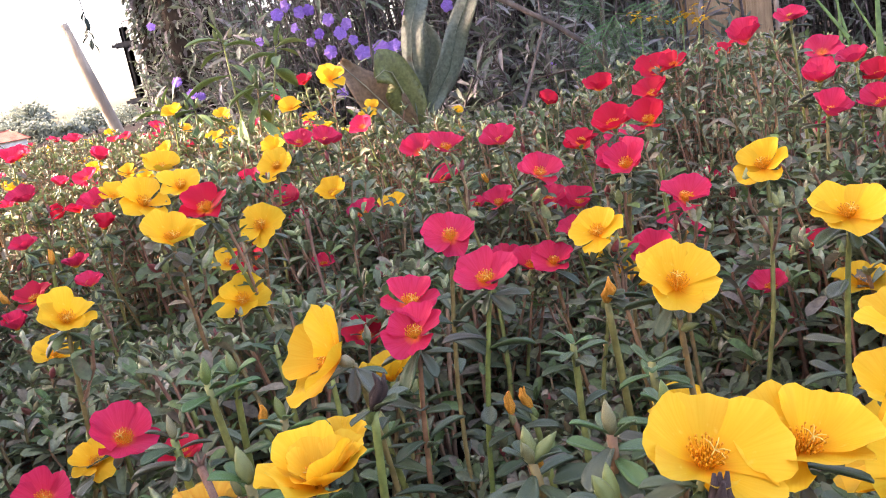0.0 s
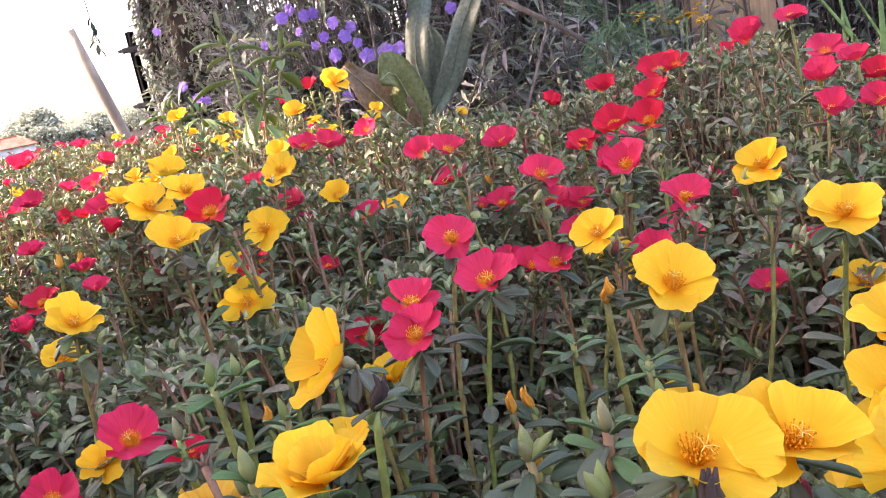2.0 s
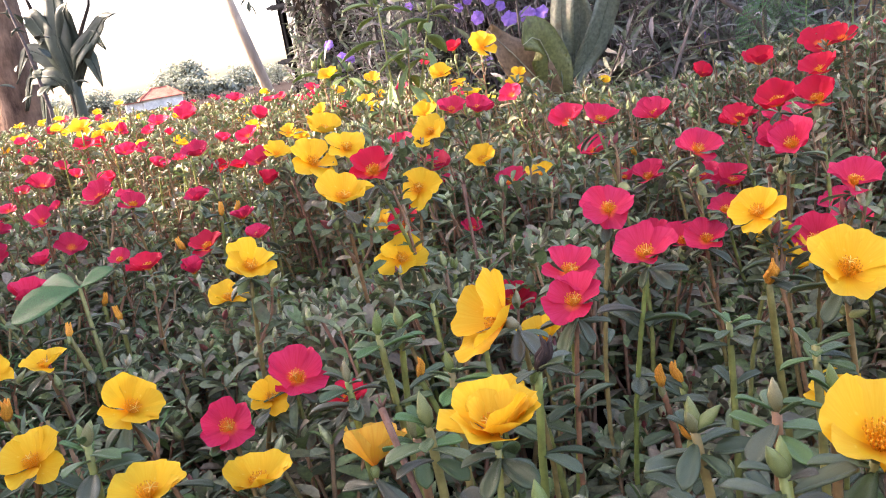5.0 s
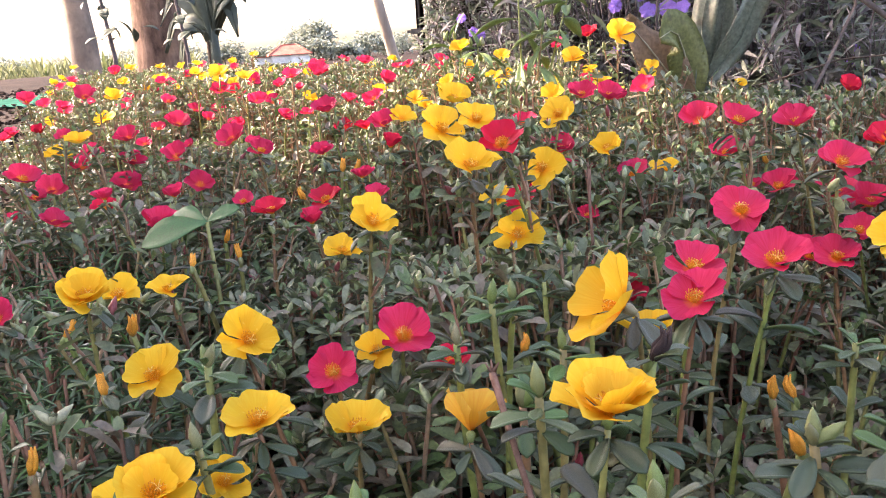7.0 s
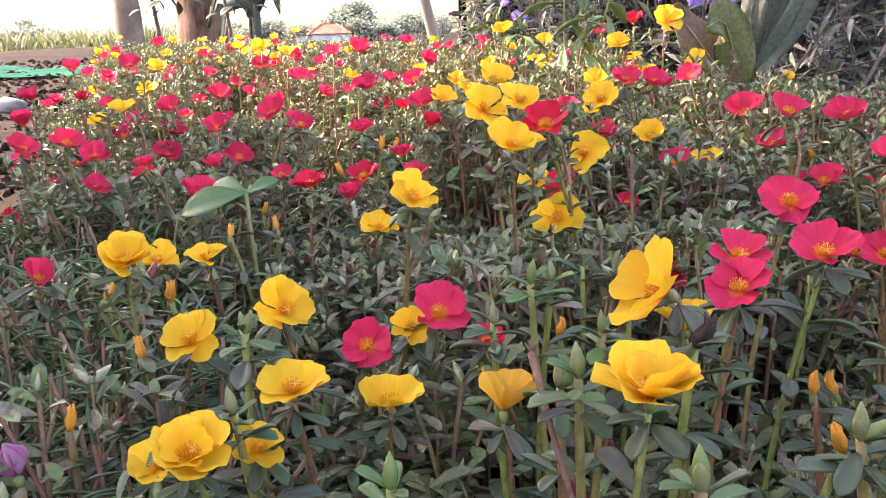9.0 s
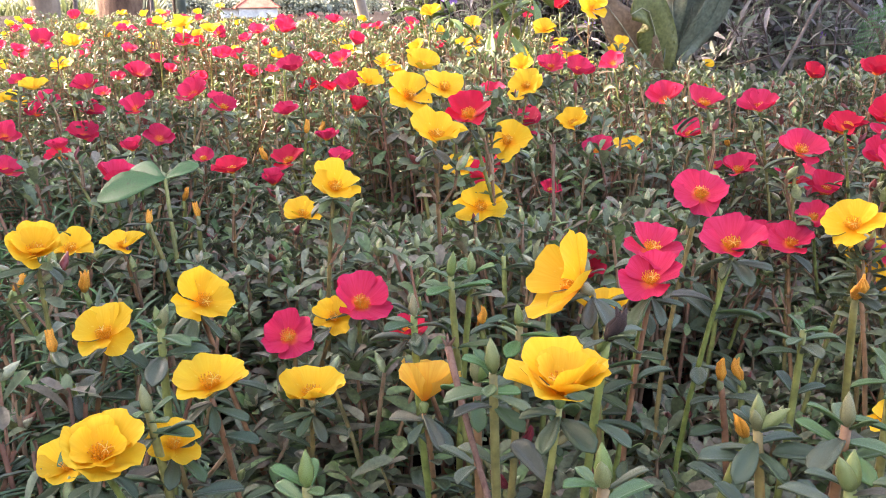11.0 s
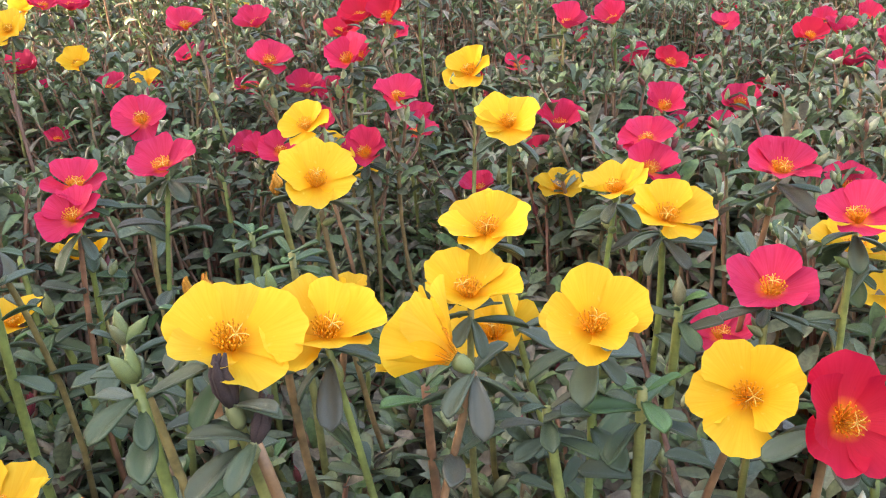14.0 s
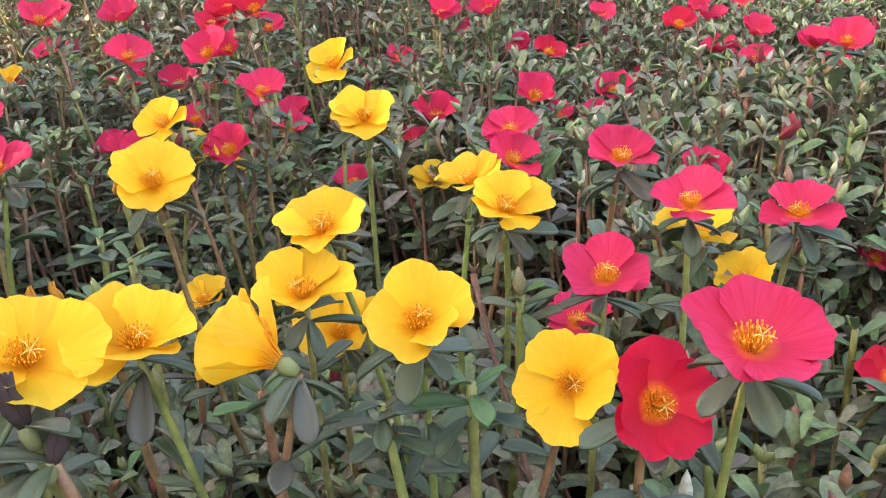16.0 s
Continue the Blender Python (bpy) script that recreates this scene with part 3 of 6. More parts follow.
def spent(x, y, z, size, dead=False, wine=False):
    """A flower that is over, on its stem."""
    rnd = random.Random(int(x * 7919 + y * 104729))
    gz = float(ground_z(x, y))
    home = thing("spent_flower", (x, y, gz), "blackened dead purslane flower" if dead else "shrivelled wine-red purslane flower over its seed case" if wine else "withered orange purslane flower, shrunk to a twist", "flower", "withered flowers in the bed")
    limp = size > 0.03
    size = min(0.032, max(0.013, size))
    lean = Matrix.Rotation(rnd.uniform(0, 6.28), 4, "Z") @ Matrix.Rotation(rnd.uniform(0.1, 0.8), 4, "X")
    base = Vector((0, 0, z - gz - size * 0.5))
    child("withered_petals", rnd.choice(DEAD_TWISTS if dead else WINE_TWISTS if wine else TWISTS), home, Matrix.Translation(base) @ lean @ Matrix.Scale(size, 4))
    for k in range(3 if limp else 0):
        child("petal", rnd.choice(PETALS["closing", True]), home, Matrix.Translation(base + Vector((0, 0, size * 0.4))) @ Matrix.Rotation(2.1 * k + x * 50, 4, "Z") @ Matrix.Rotation(-0.5 + 0.4 * k, 4, "X") @ Matrix.Diagonal((0.012, 0.022, 0.03, 1)), "limp faded petal")
    child("bud", BUDS, home, Matrix.Translation(base) @ lean @ Matrix.Translation((0, 0, -0.5 * size)) @ Matrix.Scale(size * 0.8, 4), "green seed case")
    pts = stalk(home, Vector((rnd.uniform(-0.03, 0.03), rnd.uniform(0, 0.04), -0.01)), base, 0.006, 0.0026, 0.0018, rnd)
    for k in range(6):
        child("leaf", rnd.choice(LEAVES), home, aim(pts[rnd.choice((3, 4, 5, 6))], rnd.uniform(0, 6.28), rnd.uniform(-0.2, 0.6), rnd.uniform(-0.4, 0.4), rnd.uniform(0.013, 0.022)))


bloom("pink", 0.267, 0.144, 0.240, 0.0370, 24, -112, 0.75)
bloom("red", 0.253, 0.165, 0.208, 0.0370, 62, -95, 0.80)
bloom("double", -0.032, 0.236, 0.236, 0.0370, 12, -63, 0.70)
bloom("yellow", 0.193, 0.212, 0.225, 0.0370, 40, -99, 0.80)
bloom("yellow", 0.081, 0.206, 0.240, 0.0400, 42, -75, 0.75)
bloom("yellow", 0.236, 0.191, 0.203, 0.0370, 60, -121, 0.85)
bloom("yellow", 0.003, 0.203, 0.195, 0.0370, 5, -76, 0.60)
bloom("yellow", 0.140, 0.225, 0.219, 0.0370, 70, 150, 0.30)
bloom("yellow", 0.160, 0.260, 0.221, 0.0370, 20, -114, 0.70)
bloom("yellow", 0.109, 0.212, 0.236, 0.0365, 40, -80, 0.75)
bloom("yellow", 0.172, 0.281, 0.236, 0.0395, 32, -108, 0.85)
bloom("pink", 0.276, 0.250, 0.209, 0.0370, 45, -107, 0.85)
bloom("yellow", 0.248, 0.285, 0.230, 0.0370, 42, -89, 0.85)
bloom("yellow", -0.048, 0.333, 0.241, 0.0400, 64, -158, 0.50)
bloom("yellow", 0.175, 0.295, 0.182, 0.0370, 38, -101, 0.65)
bloom("double", -0.210, 0.210, 0.191, 0.0370, 35, -39, 0.80)
bloom("pink", 0.326, 0.276, 0.223, 0.0370, 20, -130, 0.85)
bloom("yellow", 0.107, 0.343, 0.244, 0.0388, 52, -81, 0.85)
bloom("pink", 0.310, 0.308, 0.236, 0.0370, 38, -93, 0.90)
bloom("yellow", -0.236, 0.218, 0.176, 0.0266, 25, -56, 0.70)
bloom("yellow", -0.205, 0.247, 0.175, 0.0267, 35, -59, 0.80)
bloom("yellow", -0.201, 0.272, 0.195, 0.0370, 20, -59, 0.70)
bloom("pink", -0.014, 0.382, 0.228, 0.0338, 45, -103, 0.80)
bloom("pink", 0.386, 0.283, 0.206, 0.0370, 38, -119, 0.85)
bloom("yellow", 0.348, 0.306, 0.195, 0.0370, 12, -104, 0.60)
bloom("pink", -0.015, 0.403, 0.238, 0.0370, 38, -54, 0.90)
bloom("pink", 0.298, 0.331, 0.144, 0.0370, 15, -109, 0.70)
bloom("closing", -0.122, 0.345, 0.170, 0.0282, -30, -80, 0.15)
bloom("red", 0.417, 0.247, 0.133, 0.0328, 40, -151, 0.80)
bloom("yellow", 0.257, 0.373, 0.214, 0.0370, 15, -103, 0.65)
bloom("pink", 0.024, 0.423, 0.238, 0.0409, 42, -102, 0.90)
bloom("yellow", -0.184, 0.336, 0.162, 0.0366, 15, -78, 0.60)
bloom("yellow", -0.066, 0.408, 0.166, 0.0348, 15, -75, 0.60)
bloom("yellow", 0.112, 0.404, 0.157, 0.0288, 20, -112, 0.60)
bloom("yellow", 0.212, 0.422, 0.241, 0.0403, 22, -114, 0.80)
bloom("yellow", -0.293, 0.310, 0.192, 0.0356, 30, -64, 0.80)
bloom("yellow", -0.254, 0.347, 0.202, 0.0370, 48, -26, 0.80)
bloom("pink", 0.006, 0.477, 0.252, 0.0395, 35, -86, 0.95)
bloom("red", -0.152, 0.401, 0.176, 0.0255, 22, -48, 0.65)
bloom("yellow", 0.397, 0.335, 0.145, 0.0370, 30, -126, 0.70)
bloom("pink", -0.220, 0.377, 0.173, 0.0362, 40, -78, 0.70)
bloom("pink", -0.184, 0.406, 0.188, 0.0399, 42, -49, 0.85)
bloom("pink", 0.304, 0.442, 0.199, 0.0370, 28, -87, 0.70)
bloom("yellow", -0.202, 0.403, 0.177, 0.0280, 30, -49, 0.80)
bloom("yellow", -0.213, 0.436, 0.252, 0.0370, 35, -46, 0.80)
bloom("double", -0.345, 0.323, 0.231, 0.0370, 25, -42, 0.75)
bloom("pink", 0.309, 0.465, 0.210, 0.0370, 30, -124, 0.75)
bloom("yellow", -0.049, 0.493, 0.168, 0.0308, -15, -73, 0.30)
bloom("yellow", -0.165, 0.493, 0.279, 0.0370, 12, -50, 0.60)
bloom("yellow", 0.097, 0.527, 0.227, 0.0419, 35, -119, 0.90)
bloom("yellow", 0.109, 0.542, 0.202, 0.0370, 20, -73, 0.60)
bloom("red", -0.154, 0.529, 0.289, 0.0370, 30, -89, 0.75)
bloom("pink", 0.509, 0.365, 0.126, 0.0275, 20, -109, 0.70)
bloom("yellow", -0.146, 0.535, 0.220, 0.0391, 45, -63, 0.90)
bloom("yellow", 0.212, 0.545, 0.249, 0.0400, 35, -125, 0.75)
bloom("pink", 0.134, 0.544, 0.201, 0.0370, 30, -106, 0.70)
bloom("pink", 0.443, 0.453, 0.166, 0.0370, 20, -98, 0.70)
bloom("pink", 0.163, 0.554, 0.235, 0.0370, 20, -68, 0.75)
bloom("pink", 0.130, 0.584, 0.260, 0.0370, 35, -119, 0.70)
bloom("red", -0.076, 0.573, 0.169, 0.0345, 30, -76, 0.70)
bloom("pink", -0.464, 0.360, 0.198, 0.0252, 35, -18, 0.70)
bloom("yellow", -0.299, 0.412, 0.026, 0.0370, 20, -50, 0.70)
bloom("pink", 0.073, 0.632, 0.257, 0.0370, 38, -67, 0.85)
bloom("pink", 0.072, 0.618, 0.189, 0.0370, 20, -77, 0.70)
bloom("pink", 0.221, 0.581, 0.152, 0.0326, 20, -113, 0.70)
bloom("yellow", 0.282, 0.571, 0.148, 0.0363, 20, -81, 0.70)
bloom("yellow", -0.227, 0.607, 0.291, 0.0422, 40, -48, 0.80)
bloom("yellow", 0.135, 0.618, 0.161, 0.0266, 15, -87, 0.50)
bloom("yellow", -0.152, 0.633, 0.253, 0.0424, 42, -90, 0.90)
bloom("yellow", -0.203, 0.624, 0.297, 0.0370, 30, -50, 0.80)
bloom("pink", 0.375, 0.595, 0.198, 0.0370, 32, -101, 0.75)
bloom("yellow", -0.412, 0.470, 0.188, 0.0315, 10, -58, 0.60)
bloom("yellow", -0.444, 0.450, 0.188, 0.0336, 25, -47, 0.60)
bloom("pink", 0.055, 0.642, 0.183, 0.0370, 20, -97, 0.70)
bloom("pink", 0.183, 0.649, 0.184, 0.0370, 20, -66, 0.60)
bloom("pink", 0.305, 0.649, 0.179, 0.0370, 25, -99, 0.65)
bloom("red", 0.169, 0.683, 0.276, 0.0370, 32, -116, 0.70)
bloom("red", -0.180, 0.679, 0.217, 0.0370, 30, -97, 0.55)
bloom("pink", 0.607, 0.530, 0.225, 0.0370, 28, -119, 0.75)
bloom("yellow", -0.331, 0.608, 0.185, 0.0333, 20, -38, 0.60)
bloom("pink", 0.285, 0.674, 0.150, 0.0334, 20, -124, 0.60)
bloom("pink", 0.143, 0.718, 0.241, 0.0370, 30, -111, 0.55)
bloom("red", 0.148, 0.733, 0.273, 0.0370, 30, -110, 0.70)
bloom("pink", 0.448, 0.637, 0.158, 0.0370, 25, -137, 0.70)
bloom("pink", 0.188, 0.707, 0.183, 0.0370, 20, -113, 0.70)
bloom("pink", -0.000, 0.729, 0.279, 0.0370, 30, -52, 0.70)
bloom("pink", 0.034, 0.723, 0.169, 0.0293, 25, -105, 0.60)
bloom("pink", 0.342, 0.750, 0.248, 0.0364, 30, -83, 0.70)
bloom("pink", -0.140, 0.768, 0.184, 0.0256, 20, -66, 0.60)
bloom("pink", -0.012, 0.803, 0.240, 0.0336, 32, -111, 0.75)
bloom("pink", 0.386, 0.752, 0.247, 0.0370, 28, -132, 0.70)
bloom("pink", 0.440, 0.712, 0.146, 0.0370, 32, -95, 0.75)
bloom("pink", 0.491, 0.696, 0.168, 0.0370, 25, -101, 0.65)
bloom("pink", 0.102, 0.772, 0.173, 0.0370, 20, -110, 0.70)
bloom("pink", 0.050, 0.834, 0.265, 0.0370, 35, -97, 0.75)
bloom("yellow", -0.244, 0.802, 0.195, 0.0370, 25, -81, 0.70)
bloom("pink", 0.088, 0.849, 0.195, 0.0370, 15, -102, 0.50)
bloom("pink", 0.354, 0.801, 0.274, 0.0370, 20, -111, 0.70)
bloom("red", 0.399, 0.781, 0.267, 0.0370, 28, -128, 0.70)
bloom("pink", 0.633, 0.679, 0.184, 0.0370, 20, -123, 0.70)
bloom("red", 0.131, 0.839, 0.249, 0.0370, 20, -62, 0.60)
bloom("pink", 0.184, 0.838, 0.241, 0.0370, 20, -82, 0.70)
bloom("yellow", -0.286, 0.800, 0.302, 0.0430, 25, -43, 0.70)
bloom("yellow", -0.184, 0.842, 0.278, 0.0434, 40, -93, 0.90)
bloom("yellow", -0.137, 0.869, 0.238, 0.0370, 22, -100, 0.60)
bloom("yellow", 0.148, 0.791, -0.021, 0.0370, 15, -84, 0.60)
bloom("pink", -0.186, 0.858, 0.240, 0.0370, 20, -79, 0.70)
bloom("pink", -0.111, 0.870, 0.210, 0.0370, 20, -105, 0.70)
bloom("pink", 0.122, 0.873, 0.180, 0.0370, 20, -100, 0.60)
bloom("red", 0.214, 0.873, 0.282, 0.0370, 20, -115, 0.60)
bloom("pink", 0.347, 0.838, 0.331, 0.0370, 20, -88, 0.80)
bloom("red", 0.587, 0.748, 0.213, 0.0370, 32, -103, 0.70)
bloom("red", -0.419, 0.743, 0.205, 0.0370, 25, -86, 0.70)
bloom("pink", -0.648, 0.595, 0.209, 0.0291, 25, -21, 0.70)
bloom("pink", 0.037, 0.884, 0.194, 0.0370, 25, -97, 0.50)
bloom("yellow", -0.082, 0.905, 0.206, 0.0370, 15, -98, 0.60)
bloom("pink", -0.140, 0.905, 0.292, 0.0370, 25, -62, 0.65)
bloom("red", 0.479, 0.829, 0.186, 0.0370, 30, -83, 0.70)
bloom("pink", -0.518, 0.733, 0.203, 0.0298, 25, -81, 0.75)
bloom("pink", 0.329, 0.906, 0.184, 0.0370, 30, -76, 0.70)
bloom("pink", 0.730, 0.723, 0.182, 0.0370, 15, -119, 0.55)
bloom("red", 0.747, 0.703, 0.158, 0.0370, 20, -106, 0.70)
bloom("pink", -0.697, 0.609, 0.252, 0.0370, 30, -20, 0.70)
bloom("red", 0.141, 0.961, 0.230, 0.0370, 20, -113, 0.60)
bloom("pink", -0.180, 0.947, 0.292, 0.0370, 25, -84, 0.70)
bloom("pink", -0.738, 0.587, 0.248, 0.0370, 28, -17, 0.70)
bloom("red", -0.659, 0.676, 0.207, 0.0312, 20, -55, 0.60)
bloom("pink", 0.704, 0.788, 0.190, 0.0370, 20, -106, 0.60)
bloom("pink", -0.530, 0.800, 0.251, 0.0370, 35, -35, 0.75)
bloom("pink", 0.012, 0.977, 0.178, 0.0247, 20, -61, 0.60)
bloom("pink", -0.718, 0.639, 0.226, 0.0234, 20, -23, 0.60)
bloom("pink", 0.099, 0.960, 0.165, 0.0358, 15, -77, 0.60)
bloom("pink", 0.678, 0.816, 0.168, 0.0486, 20, -114, 0.65)
bloom("red", 0.606, 0.857, 0.134, 0.0363, 32, -117, 0.70)
bloom("pink", 0.482, 0.939, 0.169, 0.0370, 30, -128, 0.60)
bloom("yellow", -0.402, 0.927, 0.273, 0.0370, 20, -43, 0.70)
bloom("pink", 0.192, 1.010, 0.219, 0.0370, 25, -101, 0.70)
bloom("pink", -0.209, 0.987, 0.194, 0.0370, 15, -100, 0.60)
bloom("pink", 0.347, 0.982, 0.316, 0.0370, 25, -121, 0.60)
bloom("pink", 0.448, 0.941, 0.273, 0.0370, 20, -139, 0.60)
bloom("pink", 0.423, 0.962, 0.197, 0.0370, 25, -125, 0.70)
bloom("pink", -0.581, 0.812, 0.265, 0.0370, 35, -81, 0.75)
bloom("pink", -0.632, 0.772, 0.251, 0.0370, 30, -72, 0.70)
bloom("pink", -0.731, 0.676, 0.228, 0.0370, 32, -40, 0.75)
bloom("pink", -0.611, 0.783, 0.215, 0.0370, 30, -50, 0.75)
bloom("pink", -0.089, 1.011, 0.178, 0.0328, 20, -101, 0.70)
bloom("red", 0.506, 0.945, 0.138, 0.0232, 20, -87, 0.50)
bloom("pink", 0.297, 1.010, 0.155, 0.0336, 15, -116, 0.60)
bloom("pink", -0.105, 1.006, 0.181, 0.0370, 30, -81, 0.60)
bloom("pink", -0.054, 1.066, 0.247, 0.0461, 25, -112, 0.70)
bloom("red", 0.803, 0.827, 0.120, 0.0348, 32, -140, 0.70)
bloom("yellow", -0.770, 0.766, 0.272, 0.0370, 15, -67, 0.70)
bloom("pink", -0.126, 1.101, 0.287, 0.0370, 40, -99, 0.80)
bloom("pink", -0.522, 0.951, 0.286, 0.0370, 25, -84, 0.70)
bloom("pink", -0.455, 0.983, 0.262, 0.0370, 25, -80, 0.70)
bloom("pink", -0.863, 0.685, 0.210, 0.0361, 30, -55, 0.70)
bloom("pink", -0.754, 0.820, 0.207, 0.0366, 25, -38, 0.70)
bloom("pink", 0.601, 1.018, 0.137, 0.0366, 30, -118, 0.70)
bloom("pink", -0.293, 1.110, 0.244, 0.0370, 30, -46, 0.70)
bloom("red", 0.199, 1.150, 0.280, 0.0370, 20, -99, 0.55)
bloom("pink", -0.757, 0.840, 0.234, 0.0370, 25, -32, 0.70)
bloom("pink", -0.761, 0.840, 0.267, 0.0370, 25, -70, 0.70)
bloom("yellow", -0.167, 1.172, 0.357, 0.0493, 35, -56, 0.80)
bloom("pink", 0.187, 1.183, 0.174, 0.0370, 25, -97, 0.50)
bloom("red", -0.558, 1.000, 0.031, 0.0370, 20, -55, 0.60)
bloom("pink", 0.497, 1.142, 0.272, 0.0615, 28, -93, 0.80)
bloom("red", 0.319, 1.228, 0.288, 0.0436, 25, -128, 0.60)
bloom("yellow", -0.248, 1.241, 0.327, 0.0370, 20, -60, 0.60)
bloom("pink", -0.868, 0.888, 0.239, 0.0370, 20, -28, 0.60)
bloom("pink", -0.605, 1.088, 0.331, 0.0370, 20, -58, 0.65)
bloom("red", 0.310, 1.304, 0.281, 0.0609, 32, -106, 0.70)
bloom("yellow", -0.947, 0.899, 0.238, 0.0370, 20, -21, 0.70)
bloom("red", 0.142, 1.330, 0.259, 0.0370, 35, -76, 0.70)
bloom("pink", -0.244, 1.298, 0.197, 0.0370, 20, -94, 0.60)
bloom("pink", -0.954, 0.863, 0.101, 0.0370, 20, -27, 0.60)
bloom("red", -1.023, 0.785, 0.109, 0.0370, 20, -38, 0.60)
bloom("pink", -0.818, 1.019, 0.268, 0.0370, 25, -45, 0.70)
bloom("pink", -0.914, 0.938, 0.320, 0.0370, 25, -31, 0.75)
bloom("pink", -0.924, 0.919, 0.217, 0.0370, 25, -66, 0.70)
bloom("yellow", -0.456, 1.317, 0.352, 0.0370, 20, -84, 0.60)
bloom("pink", -0.708, 1.183, 0.325, 0.0370, 20, -65, 0.75)
bloom("pink", -0.601, 1.269, 0.278, 0.0457, 25, -75, 0.75)
bloom("pink", -0.935, 1.072, 0.231, 0.0302, 20, -60, 0.70)
bloom("yellow", -0.849, 1.184, 0.337, 0.0370, 20, -48, 0.70)
bloom("yellow", -0.720, 1.264, 0.280, 0.0370, 20, -38, 0.70)
bloom("pink", 1.092, 1.110, 0.147, 0.0370, 20, -104, 0.70)
bloom("pink", -1.005, 1.016, 0.059, 0.0370, 20, -47, 0.60)
bloom("pink", -0.851, 1.182, 0.307, 0.0370, 20, -81, 0.65)
bloom("pink", -0.800, 1.216, 0.285, 0.0370, 25, -37, 0.70)
bloom("pink", -0.759, 1.239, 0.253, 0.0370, 25, -32, 0.70)
bloom("pink", -1.100, 0.932, 0.127, 0.0370, 20, -45, 0.70)
bloom("red", 0.458, 1.454, 0.280, 0.0608, 15, -110, 0.70)
bloom("yellow", -0.273, 1.494, 0.287, 0.0370, 10, -63, 0.50)
bloom("yellow", -1.028, 1.090, 0.273, 0.0370, 20, -71, 0.70)
bloom("yellow", -1.043, 1.138, 0.306, 0.0370, 25, -32, 0.70)
bloom("yellow", -0.862, 1.280, 0.325, 0.0370, 15, -70, 0.70)
bloom("red", -0.282, 1.539, 0.361, 0.0370, 30, -89, 0.70)
bloom("pink", -1.141, 1.042, 0.312, 0.0370, 25, -41, 0.70)
bloom("pink", -0.883, 1.261, 0.237, 0.0370, 10, -55, 0.40)
bloom("pink", 1.082, 1.255, 0.108, 0.0332, 20, -154, 0.60)
bloom("yellow", -0.465, 1.592, 0.331, 0.0370, 20, -70, 0.60)
bloom("yellow", -0.690, 1.487, 0.276, 0.0370, 20, -39, 0.70)
bloom("pink", -1.054, 1.254, 0.239, 0.0370, 25, -70, 0.70)
bloom("yellow", 0.012, 1.661, 0.187, 0.0305, 20, -78, 0.60)
bloom("pink", -0.835, 1.460, 0.224, 0.0356, 20, -77, 0.70)
bloom("yellow", -0.119, 1.680, 0.188, 0.0359, 20, -56, 0.70)
bloom("pink", -1.173, 1.301, 0.275, 0.0370, 25, -55, 0.70)
bloom("pink", -0.934, 1.480, 0.266, 0.0370, 25, -39, 0.70)
bloom("pink", -0.762, 1.578, 0.334, 0.0370, 20, -48, 0.60)
bloom("pink", -0.631, 1.633, 0.287, 0.0370, 25, -68, 0.70)
bloom("pink", -0.612, 1.641, 0.309, 0.0370, 25, -49, 0.70)
bloom("pink", -0.776, 1.567, 0.237, 0.0370, 20, -42, 0.60)
bloom("yellow", -0.284, 1.776, 0.208, 0.0301, 20, -92, 0.70)
bloom("yellow", -1.357, 1.298, 0.252, 0.0370, 20, -59, 0.60)
bloom("yellow", -1.133, 1.500, 0.333, 0.0370, 20, -62, 0.70)
bloom("yellow", -1.107, 1.492, 0.064, 0.0370, 20, -40, 0.70)
bloom("pink", -1.424, 1.223, 0.230, 0.0370, 25, -34, 0.70)
bloom("pink", -1.103, 1.518, 0.252, 0.0370, 20, -38, 0.60)
bloom("pink", -0.443, 1.996, 0.339, 0.0370, 20, -98, 0.60)
bloom("pink", -1.231, 1.605, 0.247, 0.0370, 25, -31, 0.70)
bloom("pink", -0.786, 1.865, 0.314, 0.0370, 25, -70, 0.70)
bloom("yellow", -1.339, 1.627, 0.322, 0.0370, 20, -53, 0.70)
bloom("yellow", -1.464, 1.638, 0.318, 0.0370, 20, -66, 0.70)
bloom("yellow", -1.365, 1.720, 0.295, 0.0370, 20, -77, 0.70)
bloom("pink", -1.560, 1.545, 0.263, 0.0370, 20, -69, 0.70)
bloom("yellow", -1.554, 1.825, 0.294, 0.0370, 20, -38, 0.70)
bloom("yellow", -1.276, 2.029, 0.319, 0.0370, 20, -84, 0.70)
bloom("yellow", -1.377, 1.962, 0.294, 0.0370, 20, -66, 0.70)
bloom("yellow", -1.467, 1.894, 0.260, 0.0370, 20, -57, 0.70)
bloom("yellow", -1.736, 1.989, 0.352, 0.0370, 20, -23, 0.70)
bloom("yellow", -1.572, 2.119, 0.274, 0.0370, 20, -27, 0.70)
bloom("yellow", -1.860, 2.271, 0.348, 0.0370, 20, -35, 0.70)
spent(0.036, 0.429, 0.163, 0.0109)
spent(0.036, 0.347, 0.174, 0.0160)
spent(0.083, 0.404, 0.228, 0.0160)
spent(-0.229, 0.723, 0.051, 0.0160)
spent(-0.441, 0.737, 0.211, 0.0160)
spent(-0.441, 0.828, 0.227, 0.0160)
spent(0.028, 1.041, 0.199, 0.0160)
spent(-0.554, 0.704, 0.069, 0.0160)
spent(-0.575, 0.899, -0.020, 0.0160)
spent(-0.458, 0.803, 0.192, 0.0160)
spent(-0.463, 0.904, 0.215, 0.0160)
spent(-0.417, 0.370, 0.189, 0.0125)
spent(-0.371, 0.382, 0.191, 0.0160)
spent(-0.326, 0.306, 0.184, 0.0117)
spent(-0.300, 0.230, 0.181, 0.0114)
